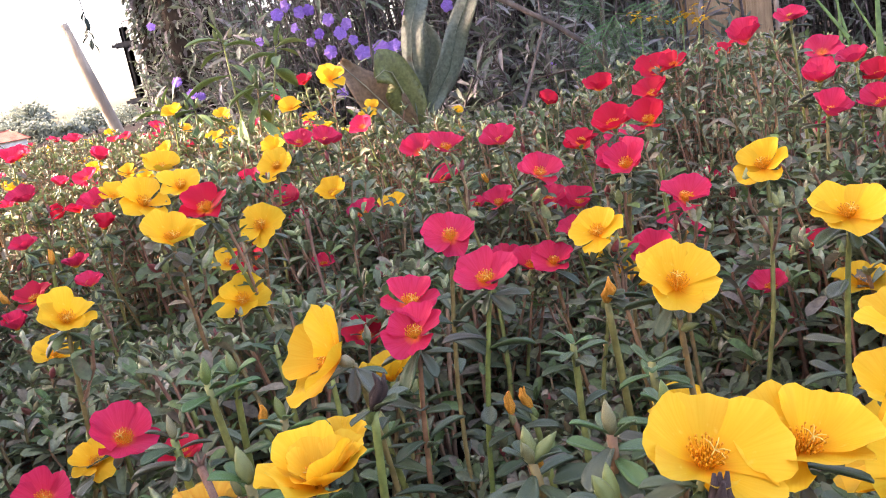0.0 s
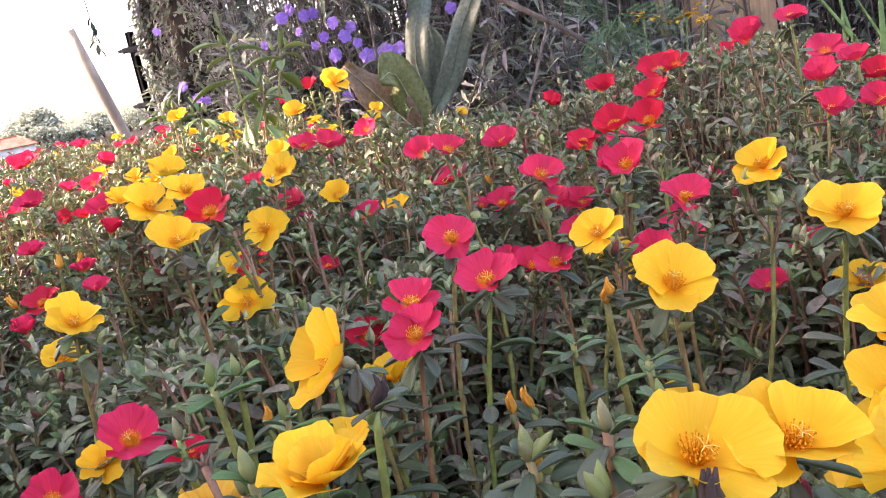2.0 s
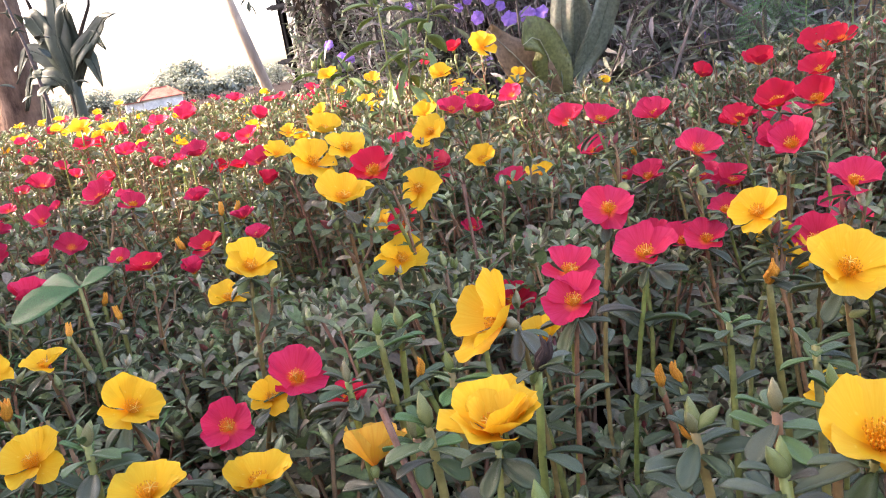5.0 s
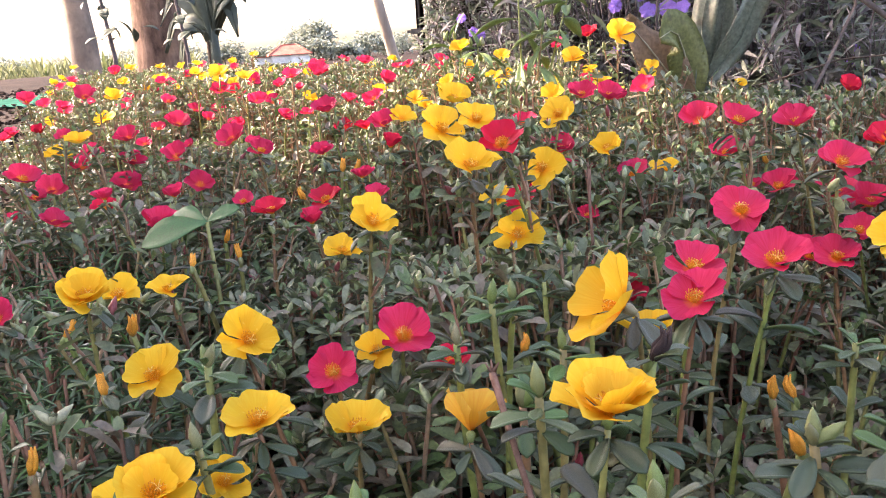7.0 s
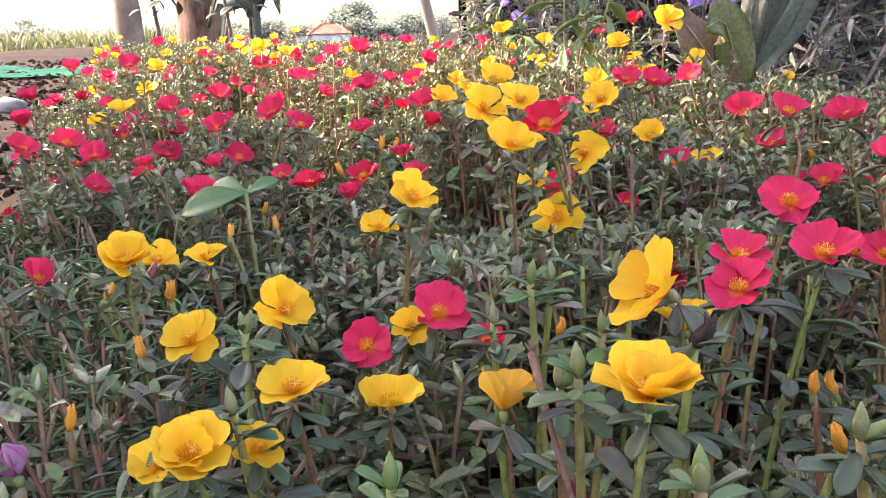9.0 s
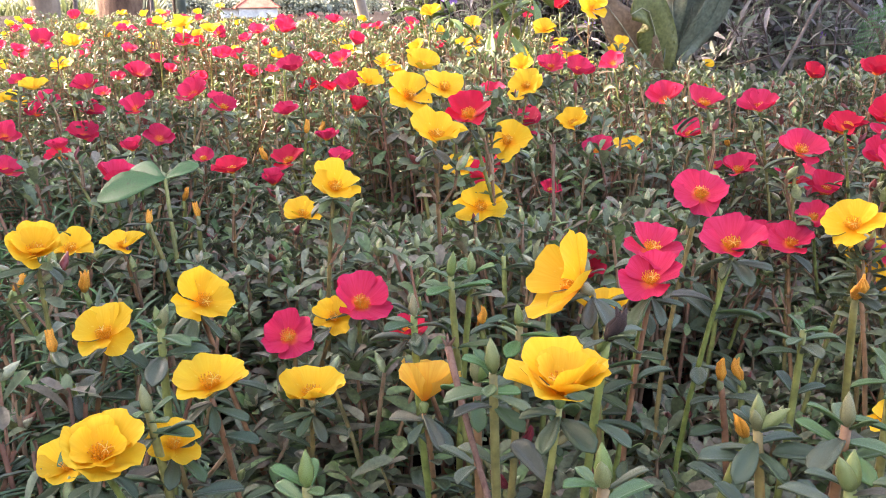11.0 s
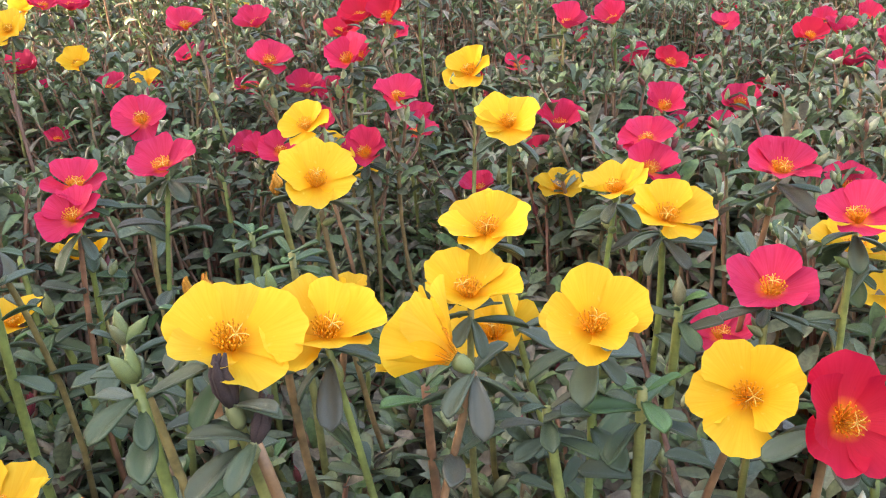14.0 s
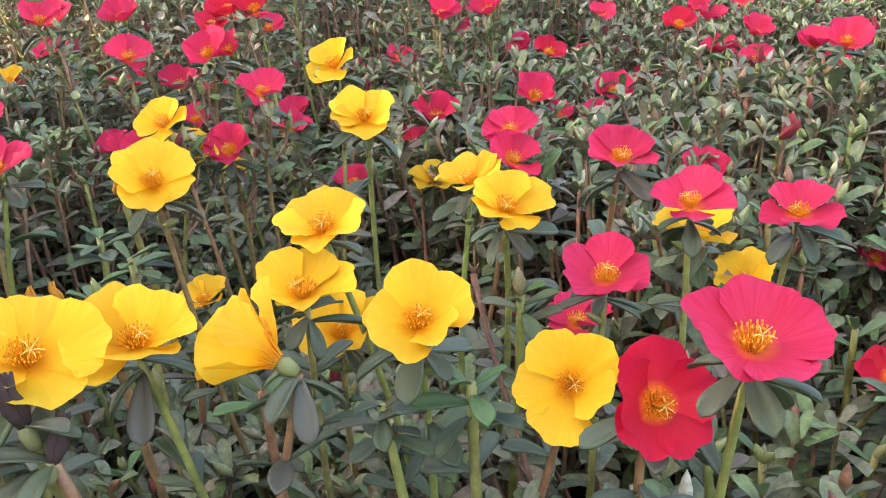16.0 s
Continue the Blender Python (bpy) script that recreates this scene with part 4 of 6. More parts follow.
spent(-0.118, 0.434, 0.176, 0.0098)
spent(-0.452, 0.604, 0.195, 0.0132)
spent(-0.405, 0.558, 0.194, 0.0121)
spent(-0.425, 0.518, 0.196, 0.0118)
spent(-0.146, 0.565, -0.032, 0.0160)
spent(0.014, 0.241, 0.162, 0.0104)
spent(0.025, 0.417, 0.167, 0.0098)
spent(0.110, 0.374, 0.157, 0.0120)
spent(0.081, 0.190, 0.234, 0.016, True)
spent(0.086, 0.187, 0.222, 0.014, True)
spent(-0.025, 0.305, 0.232, 0.016, True)

# farther flowers, too small to tell apart singly
strewn = random.Random(21)
count = 0
while count < 104:
    fx, fy = strewn.uniform(-2.1, 0.0 if count < 64 else -0.95), strewn.uniform(1.05, 2.7)
    if bed_depth(fx, fy) > 0.08 and (fy > 1.35 or fx > -0.6 or strewn.random() < 0.4):
        gold = strewn.random() < (0.75 if fy > 1.6 or fx > -0.6 else 0.25)
        bloom("yellow" if gold else "pink", fx, fy, float(tops(fx, fy)) + strewn.gauss(-0.012, 0.02), strewn.uniform(0.026, 0.037), strewn.uniform(10, 45), -60 + strewn.uniform(-40, 40), strewn.uniform(0.5, 0.8))
        count += 1
for k in range(600):
    fy = strewn.uniform(0.55, 1.6)
    fx = strewn.uniform(-0.6, 0.16) - 0.62 * fy
    if count < 140 and bed_depth(fx, fy) > 0.06 and min((fx - q[0]) ** 2 + (fy - q[1]) ** 2 for q in HEADS) > 0.05 ** 2:
        bloom("pink" if strewn.random() < 0.8 else "red", fx, fy, float(tops(fx, fy)) + strewn.gauss(-0.022, 0.016), strewn.uniform(0.022, 0.034), strewn.uniform(-10, 35), -60 + strewn.uniform(-40, 40), strewn.uniform(0.35, 0.7))
        count += 1

for k in range(16):
    fx, fy = strewn.uniform(-0.62, -0.16), strewn.uniform(1.22, 1.62)
    bloom("yellow" if k % 4 else "pink", fx, fy, float(tops(fx, fy)) + strewn.uniform(0.0, 0.05), strewn.uniform(0.026, 0.036), strewn.uniform(10, 40), -60 + strewn.uniform(-50, 40), strewn.uniform(0.4, 0.75))

made = 0
while made < 10:
    fx, fy = strewn.uniform(0.35, 1.05), strewn.uniform(0.8, 1.35)
    if math.hypot(fx - 0.05, fy) > 1.0 and min((fx - q[0]) ** 2 + (fy - q[1]) ** 2 for q in HEADS) > 0.055 ** 2:
        bloom("pink" if strewn.random() < 0.7 else "red", fx, fy, float(tops(fx, fy)) + strewn.gauss(-0.005, 0.012), strewn.uniform(0.034, 0.042), strewn.uniform(12, 40), -112 + strewn.uniform(-25, 25), strewn.uniform(0.5, 0.75))
        made += 1

# ---- leafy purslane plants of the bed ----
def sites(count, x0, x1, y0, y1, inset=0.03):
    """Random places inside the bed."""
    p = rng.uniform((x0, y0), (x1, y1), (count, 2))
    return p[bed_depth(p[:, 0], p[:, 1]) > inset]


def leaf_tops(p):
    """Height that the leaves reach: a little under the flowers round about."""
    f = np.array(HEADS)
    d2 = (p[:, None, 0] - f[None, :, 0]) ** 2 + (p[:, None, 1] - f[None, :, 1]) ** 2
    w = np.exp(-d2 / (2 * 0.09 ** 2))
    mean = ((w * f[None, :, 2]).sum(1) + 0.03 * tops(p[:, 0], p[:, 1])) / (w.sum(1) + 0.03)
    slope = np.where(np.hypot(f[:, 0] - 0.06, f[:, 1]) < 0.42, 0.75, 1.05)
    back = np.array((0.07, 0.0)) - f[:, :2]
    back /= np.linalg.norm(back, axis=1)[:, None]
    along = (p[:, None, 0] - f[None, :, 0]) * back[None, :, 0] + (p[:, None, 1] - f[None, :, 1]) * back[None, :, 1]
    front = along > 0.85 * np.sqrt(d2)
    lowest = np.min(f[None, :, 2] + np.where(front, np.where(slope < 1, 0.8, 0.27)[None], 1.15) * slope[None] * np.sqrt(d2), axis=1)
    return np.minimum(mean + 0.012, lowest - 0.014)


def plants(p, leaves, nu, nv, high, grow=1.0, sides=4):
    """Stems, leaves and buds for many plants, as arrays."""
    n = len(p)
    gz = ground_z(p[:, 0], p[:, 1])
    h = (leaf_tops(p) - gz).clip(0.06, 0.4) * (1 - np.abs(rng.normal(0, 0.10, n))).clip(0.55, 1.0) * high
    h *= np.interp(bed_depth(p[:, 0], p[:, 1]), [0.0, 0.22], [0.5, 1.0])
    h += np.where(rng.random(n) < 0.14, rng.uniform(0.004, 0.016, n), 0.0)
    lean = rng.normal(0, 0.022, (n, 2))
    t = np.linspace(0, 1, 4)
    c = np.stack([p[:, None, 0] + lean[:, None, 0] * t ** 1.5, p[:, None, 1] + lean[:, None, 1] * t ** 1.5, gz[:, None] - 0.01 + (h[:, None] + 0.01) * t], -1)
    r = np.linspace(0.0020, 0.0012, 4)[None] * rng.uniform(0.75, 1.2, (n, 1)) * grow
    sv, sf = tubes(c, r, sides)
    k = np.arange(leaves)
    s = np.where(k < leaves * 0.3, 1.0 - 0.012 * k, 0.95 - 0.78 * ((k - leaves * 0.3) / (leaves * 0.7)))[None] + rng.uniform(-0.04, 0.02, (n, leaves))
    s = s.clip(0.15, 1.0)
    at = np.stack([p[:, None, 0] + lean[:, None, 0] * s ** 1.5, p[:, None, 1] + lean[:, None, 1] * s ** 1.5, gz[:, None] + h[:, None] * s], -1).reshape(-1, 3)
    az = (k[None] * 2.4 + rng.uniform(0, 6.28, (n, 1)) + rng.normal(0, 0.3, (n, leaves))).ravel()
    el = (np.where(k < leaves * 0.3, 0.8, 0.22)[None] + rng.normal(0, 0.35, (n, leaves))).ravel()
    size = (rng.uniform(0.015, 0.028, (n, leaves)) * np.where(k < leaves * 0.25, 0.75, 1.0)[None]).ravel() * grow
    lv, lf = spread(*leaf_shape(nu, nv, 0.42, fold=0.26, bend=0.2, spoon=True), poses(at, az, el, rng.normal(0, 0.35, n * leaves), size))
    pick = np.repeat(np.arange(n), rng.choice([0, 1, 1, 2, 3], n))
    m = len(pick)
    bv, bf = bud_shape(5)
    bf = np.array([q for q in bf if len(q) == 4])
    e = c[pick, -1]
    bm_ = poses(e, rng.uniform(0, 6.28, m), rng.uniform(0.55, 1.5, m), np.zeros(m), rng.uniform(0.008, 0.014, m) * grow)
    bm_ = bm_[:, :, [0, 2, 1, 3]]
    bv, bf = spread(bv, bf, bm_)
    return (sv, sf, MAT_STEM), (lv, lf, MAT_LEAF), (bv, bf, MAT_BUD)


near_p = sites(6000, -0.95, 1.05, 0.02, 1.0)
near_p = near_p[rng.random(len(near_p)) < np.interp(near_p[:, 1], [0.28, 0.5], [0.52, 1.0])]
corner_p = near_p[(near_p[:, 0] < -0.22 - 0.3 * near_p[:, 1]) & (near_p[:, 1] < 0.58)]
near_p = near_p[(near_p[:, 0] > -0.22 - 0.3 * near_p[:, 1] - 0.06 * rng.random(len(near_p))) | (near_p[:, 1] > 0.52 + 0.12 * rng.random(len(near_p)))]
tagged(packed("purslane_foliage", plants(near_p, 15, 3, 6, 1.0)), "dense grey-green fleshy purslane leaves on reddish stems", "foliage", kind="stuff")
tagged(packed("purslane_foliage", plants(corner_p, 15, 3, 6, 0.55)), "low grey-green purslane leaves at the bed's corner", "foliage", kind="stuff")
mid_p = sites(9800, -2.4, 2.3, 1.0, 2.3)
mid_p = np.vstack([mid_p, sites(1500, 1.05, 2.4, -0.1, 1.0), sites(1500, -1.6, -0.95, 0.3, 1.0), sites(1500, -2.3, 0, 2.3, 3.1)])
tagged(packed("purslane_foliage", plants(mid_p, 14, 3, 4, 1.0, 1.0, 3)), "purslane leaves and stems in the farther bed", "foliage", kind="stuff")


faded = random.Random(31)
made = 0
while made < 26:
    fy = faded.uniform(0.36, 0.95)
    fx = faded.uniform(-0.25, 0.95) * (0.35 + fy)
    if min((fx - q[0]) ** 2 + (fy - q[1]) ** 2 for q in HEADS) > 0.03 ** 2:
        spent(fx, fy, float(leaf_tops(np.array([(fx, fy)]))[0]) + faded.uniform(0.004, 0.016), faded.uniform(0.012, 0.017), wine=True)
        made += 1


def leafy_plant(x, y):
    """A flowerless shoot that stands clear of the rest."""
    rnd = random.Random(int(x * 65537 + y * 9973))
    gz = float(ground_z(x, y))
    home = thing("purslane_shoot", (x, y, gz), "leafy green purslane shoot with fleshy leaves", "plant", "leafy shoots in the bed")
    h = (float(leaf_tops(np.array([(x, y)]))[0]) - gz) * rnd.uniform(0.75, 1.06)
    pts = stalk(home, Vector((0, 0, -0.01)), Vector((rnd.uniform(-0.025, 0.025), rnd.uniform(-0.025, 0.025), h)), 0.006, 0.0026, 0.0016, rnd)
    a = rnd.uniform(0, 6.28)
    kit = FRESH_LEAVES if rnd.random() < 0.5 else LEAVES
    for k in range(11):
        s = 6 - k * 0.42
        p = pts[int(s)].lerp(pts[min(6, int(s) + 1)], s - int(s))
        child("leaf", rnd.choice(kit), home, aim(p, a + 2.4 * k, rnd.uniform(0.3, 1.0) if k < 4 else rnd.uniform(-0.2, 0.5), rnd.uniform(-0.4, 0.4), rnd.uniform(0.012, 0.018) if k < 4 else rnd.uniform(0.017, 0.028)))
    for k in range(rnd.choice((0, 1, 1, 2, 3))):
        child("bud", BUDS, home, Matrix.Translation(pts[6]) @ Matrix.Rotation(a + 2 * k, 4, "Z") @ Matrix.Rotation(rnd.uniform(0.05, 0.7), 4, "X") @ Matrix.Scale(rnd.uniform(0.008, 0.012), 4))


shoots = random.Random(12)
made = 0
while made < 150:
    u, w = shoots.random(), shoots.random()
    y = 0.15 + 0.5 * u ** 1.2
    x = 0.06 + (w - 0.5) * (0.62 + 0.9 * y)
    if min((x - q[0]) ** 2 + (y - q[1]) ** 2 for q in HEADS) > 0.032 ** 2 and bed_depth(x, y) > 0.05 and (x > -0.2 - 0.3 * y or y > 0.55):
        leafy_plant(x, y)
        made += 1

def bud_shoot(x, y, z, buds, fresh=True):
    """A shoot that ends in a rosette of leaves round large pointed buds."""
    rnd = random.Random(int(x * 7001 + y * 9001))
    gz = float(ground_z(x, y))
    home = thing("purslane_shoot", (x, y, gz), "purslane shoot with a leaf rosette round pointed buds" if buds else "bright green leafy purslane rosette on its stem", "plant", "shoots with buds in the bed")
    top = Vector((0, 0, z - gz))
    pts = stalk(home, Vector((rnd.uniform(-0.02, 0.02), rnd.uniform(0, 0.03), -0.01)), top, 0.004, 0.0024, 0.0018, rnd)
    a = rnd.uniform(0, 6.28)
    for k in range(7):
        child("leaf", rnd.choice(FRESH_LEAVES if fresh else LEAVES), home, aim(top - Vector((0, 0, 0.0015 * k)), a + 2.4 * k, rnd.uniform(0.35, 0.8) if k < 3 else rnd.uniform(-0.15, 0.4), rnd.uniform(-0.3, 0.3), rnd.uniform(0.011, 0.015) if k < 3 else rnd.uniform(0.015, 0.021)))
    for k in range(4):
        child("leaf", rnd.choice(LEAVES), home, aim(pts[5 - k // 2], a + 1.7 * k, rnd.uniform(0.0, 0.6), rnd.uniform(-0.4, 0.4), rnd.uniform(0.015, 0.024)))
    for k in range(buds):
        child("bud", BUDS, home, Matrix.Translation(top) @ Matrix.Rotation(a + 2.2 * k, 4, "Z") @ Matrix.Rotation(0.12 + 0.35 * k, 4, "X") @ Matrix.Scale(rnd.uniform(0.011, 0.014), 4))


for row in ((0.034, 0.262, 0.214, 3, False), (0.054, 0.200, 0.232, 2, False), (0.062, 0.262, 0.220, 1), (0.064, 0.422, 0.193, 0), (-0.066, 0.318, 0.220, 1), (-0.041, 0.393, 0.170, 1), (-0.009, 0.172, 0.238, 2), (0.208, 0.207, 0.200, 0), (0.086, 0.287, 0.214, 1), (0.091, 0.341, 0.210, 0), (0.246, 0.266, 0.197, 1), (0.140, 0.250, 0.186, 0), (-0.060, 0.250, 0.228, 1), (-0.127, 0.344, 0.208, 1, False), (-0.110, 0.391, 0.218, 1), (0.180, 0.225, 0.186, 0, False), (-0.229, 0.277, 0.215, 3), (-0.206, 0.235, 0.196, 1), (-0.113, 0.200, 0.200, 1), (-0.114, 0.365, 0.224, 1), (-0.073, 0.273, 0.212, 2)):
    bud_shoot(*row)

# ---- hedge and plants behind the bed ----
def trunk(name, x, y, r, high, mat, label, lean=(0, 0), sides=18, flare=1.25):
    home = thing(name, (x, y, float(ground_z(x, y))), label, "tree")
    rnd = random.Random(int(x * 1000 + y))
    t = np.linspace(0, 1, 14)
    pts = [(lean[0] * k + 0.02 * math.sin(5 * k + x), lean[1] * k + 0.02 * math.sin(4 * k + y), -0.1 + (high + 0.1) * k) for k in t]
    rad = r * (1 - 0.35 * t) * (1 + (flare - 1) * np.exp(-t * 14))
    v, f = tube(pts, rad, sides)
    v = v + np.array([(noise.noise(Vector(q) * 6) * r * 0.12, noise.noise(Vector(q) * 6 + Vector((9, 0, 0))) * r * 0.12, 0) for q in v])
    child("trunk", mesh_of("trunk", v, f, [mat]), home)
    return home, Vector(pts[-1])


def crown(home, centre, radius, flat, count, leaf, seed, fork=None):
    """Limbs and many leaf clumps with gaps."""
    r = np.random.default_rng(seed)
    d = r.normal(0, 1, (26, 3))
    d /= np.linalg.norm(d, axis=1)[:, None]
    clumps = np.array(centre) + d * radius * r.uniform(0.45, 1.0, (26, 1)) * (1, 1, flat)
    low = Vector(fork) if fork else Vector(centre) - Vector((0, 0, radius * flat))
    for c in clumps[:9]:
        mid = (np.array(low) + c) / 2 + (0, 0, 0.15)
        child("limb", mesh_of("limb", *tube([tuple(low), tuple(mid), tuple(c)], [0.07, 0.045, 0.015], 7), [BARK]), home)
    ix = r.integers(0, 26, count)
    p = clumps[ix] + r.normal(0, radius * 0.16, (count, 3)) * (1, 1, flat)
    v, f = spread(*leaf_shape(3, 4, 0.45, bend=0.25), poses(p, r.uniform(0, 6.28, count), r.normal(-0.3, 0.5, count), r.normal(0, 0.5, count), r.uniform(0.6, 1.3, count) * leaf))
    child("crown", mesh_of("crown", v, f, [CROWN]), home)


h1, e1 = trunk("garden_tree", -1.435, 3.95, 0.068, 3.0, BARK, "slim dark-barked tree hung with climbing leaves")
h2, e2 = trunk("garden_tree", -1.19, 3.80, 0.15, 3.2, BARK, "stout dark-barked tree in the hedge")
# unseen crowns added metres off their trunks, to shade the bed and hedge
crown(h1, (-0.48, -2.5, 2.5), 0.95, 0.45, 9000, 0.12, 3, e1)
crown(h2, (-2.6, -0.9, 3.1), 1.15, 0.4, 5000, 0.12, 4, e2)


def shrub(x, y, wide, high, seed, count, name="hedge_shrub", label="dark narrow-leaved shrub with thin upright stems", leaf=0.055, thinness=0.19, mat=None):
    """Upright thin stems that carry many narrow leaves."""
    r = np.random.default_rng(seed)
    gz = float(ground_z(x, y))
    home = thing(name, (x, y, gz), label, "shrub", "shrubs of the hedge")
    n = count // 14
    p0 = np.stack([r.normal(0, wide * 0.45, n), r.normal(0, 0.16, n), np.zeros(n)], -1)
    tip = p0 + np.stack([r.normal(0, 0.04 + 0.20 * wide, n), r.normal(0, 0.12, n), high * r.uniform(0.45, 1.1, n)], -1)
    t = np.linspace(0, 1, 5)
    c = p0[:, None] * (1 - t[None, :, None]) + tip[:, None] * t[None, :, None]
    c[:, :, 0] += 0.05 * np.sin(3 * t + r.uniform(0, 6, n)[:, None]) * t
    sv, sf = tubes(c, np.linspace(0.0042, 0.0014, 5)[None] * r.uniform(0.6, 1.2, (n, 1)), 4)
    tagged(child("branchwork", mesh_of("branchwork", sv, sf, [DARK_STEM]), home), kind="stuff")
    s = r.uniform(0.10, 1.0, (n, 36))
    k = np.minimum((s * 4).astype(int), 3)
    q = s * 4 - k
    ii = np.arange(n)[:, None]
    at = (c[ii, k] * (1 - q[..., None]) + c[ii, k + 1] * q[..., None]).reshape(-1, 3)
    m = len(at)
    v, f = spread(*leaf_shape(3, 5, thinness, fold=0.2, bend=0.25), poses(at, r.uniform(0, 6.28, m), r.normal(0.35, 0.55, m), r.normal(0, 0.5, m), r.uniform(0.6, 1.4, m) * leaf))
    tagged(child("foliage", mesh_of("foliage", v, f, [mat or DARK_LEAF]), home), kind="stuff")
    return home


for k, (x, y, w, hh, cnt) in enumerate(((-0.60, 2.9, 0.2, 0.55, 1800), (-0.85, 3.3, 0.08, 0.5, 900), (-0.25, 2.75, 0.5, 1.3, 2800), (0.25, 2.6, 0.5, 1.2, 2800), (0.50, 3.1, 0.4, 1.3, 2800), (1.35, 3.0, 0.45, 1.2, 2800), (1.9, 2.7, 0.6, 1.1, 2400), (2.7, 2.3, 0.7, 1.0, 2400), (-0.60, 2.55, 0.14, 0.50, 1200), (0.05, 2.3, 0.35, 0.45, 1500), (0.40, 2.25, 0.25, 0.34, 1200))):
    shrub(x, y, w, hh, 40 + k, cnt)
shrub(-1.30, 3.75, 0.05, 0.55, 77, 2400, "climber", "small-leaved creeper covering the tree trunks", 0.045, 0.4)
shrub(-0.95, 3.6, 0.16, 1.0, 78, 2000, "climber", "small-leaved creeper beside the stout trunk", 0.045, 0.4)


def creeper(x, y, r, low, high, count, seed, label):
    """A climber that clings round a trunk: thin winding stems and small drooping leaves."""
    rr = np.random.default_rng(seed)
    home = thing("climber", (x, y, float(ground_z(x, y))), label, "climber", "climbers on the trunks")
    t = np.linspace(0, 1, 12)
    runs = []
    for k in range(7):
        a = rr.uniform(0, 6.28) + rr.uniform(-2, 2) * t
        runs.append(np.stack([(r + 0.012) * np.cos(a), (r + 0.012) * np.sin(a), (high + 0.1) * t], -1))
    tagged(child("branchwork", mesh_of("branchwork", *tubes(np.array(runs), np.full((7, 12), 0.004), 4), [DARK_STEM]), home), kind="stuff")
    a = rr.uniform(0, 6.28, count)
    q = r + 0.008 + np.abs(rr.normal(0, 0.018, count))
    p = np.stack([q * np.cos(a), q * np.sin(a), low + (high - low) * rr.random(count)], -1)
    v, f = spread(*leaf_shape(3, 5, 0.45, fold=0.2, bend=0.3), poses(p, a + rr.normal(0, 0.6, count), rr.normal(-0.5, 0.4, count), rr.normal(0, 0.4, count), rr.uniform(0.022, 0.045, count)))
    tagged(child("foliage", mesh_of("foliage", v, f, [DARK_LEAF]), home), kind="stuff")


creeper(-1.435, 3.95, 0.062, 0.0, 1.6, 3600, 5, "small-leaved creeper covering the slim trunk")
creeper(-1.19, 3.80, 0.135, 0.0, 0.95, 2200, 6, "small-leaved creeper round the foot of the stout trunk")


def violet_face(seed):
    """Five rounded lobes on a short funnel, one unit wide."""
    r = np.random.default_rng(seed)
    out = []
    for k in range(5):
        v, u = np.meshgrid(np.linspace(0, 1, 6), np.linspace(-1, 1, 7), indexing="ij")
        w = 0.08 + 0.46 * np.sin(v ** 1.3 * 2.35)
        x, y = 0.46 * w * u, 0.52 * v * (1 - 0.25 * u * u * v) - 0.06 * v ** 4 * np.exp(-(u / 0.3) ** 2)
        z = 0.06 * np.sin(u * 4 + r.uniform(0, 6)) * v - 0.12 * v ** 2 + 0.10 * v
        a = k * 1.2566
        p = np.stack([x * math.cos(a) - y * math.sin(a), x * math.sin(a) + y * math.cos(a), z], -1).reshape(-1, 3)
        out.append((p, grid_faces(7, 6)))
    out.append(tube([(0, 0, -0.7), (0, 0, -0.3), (0, 0, 0.0)], [0.05, 0.08, 0.14], 7, False))
    return joined(out)


VIOLETS = [mesh_of("violet_flower", *violet_face(s), [VIOLET]) for s in (1, 2, 3)]


def violet(x, y, z, wide, turn=0.0, nod=70):
    rnd = random.Random(int(x * 1000 + z * 777))
    gz = float(ground_z(x, y + 0.15))
    home = thing("violet_flower", (x, y + 0.12, gz), "violet funnel-shaped flower on a thin hedge stem", "flower", "violet flowers of the hedge")
    face = Matrix.Translation((0, -0.12, z - gz)) @ Matrix.Rotation(radians(turn), 4, "Z") @ Matrix.Rotation(radians(nod), 4, "X") @ Matrix.Rotation(rnd.uniform(0, 6), 4, "Z") @ Matrix.Scale(wide, 4)
    child("petals", rnd.choice(VIOLETS), home, face)
    back = face @ Vector((0, 0, -0.68))
    child("stem", mesh_of("stem", *tube([(0, 0, -0.01), (0.01, 0.0, (z - gz) * 0.6), tuple(back)], [0.003, 0.0025, 0.0015], 5), [DARK_STEM]), home)


violet(-0.259, 2.28, 0.410, 0.048, 5, 70)
violet(-0.209, 2.28, 0.413, 0.050, -10, 72)
violet(-0.172, 2.28, 0.411, 0.046, -25, 66)
violet(-0.309, 2.28, 0.472, 0.040, 20, 80)
violet(-0.345, 2.28, 0.427, 0.042, 35, 100)
violet(-0.335, 2.28, 0.512, 0.038, -15, 85)
violet(-0.469, 2.28, 0.550, 0.038, 10, 75)
violet(-0.444, 2.28, 0.568, 0.036, -30, 95)
violet(-0.407, 2.28, 0.545, 0.036, 25, 90)
violet(-0.382, 2.28, 0.546, 0.034, 0, 105)
violet(-0.746, 2.17, 0.423, 0.030, 0, 70)
violet(-0.714, 2.17, 0.385, 0.030, 40, 100)
violet(-0.691, 2.17, 0.375, 0.026, 15, 120)
violet(-0.776, 2.17, 0.572, 0.024, 30, 75)
violet(-0.337, 2.28, 0.312, 0.034, 15, 105)
violet(0.238, 2.28, 0.274, 0.042, 20, 110)
violet(0.229, 2.28, 0.238, 0.040, -20, 120)
violet(-0.011, 2.28, 0.488, 0.036, 10, 100)
violet(-0.120, 2.28, 0.489, 0.034, 0, 80)
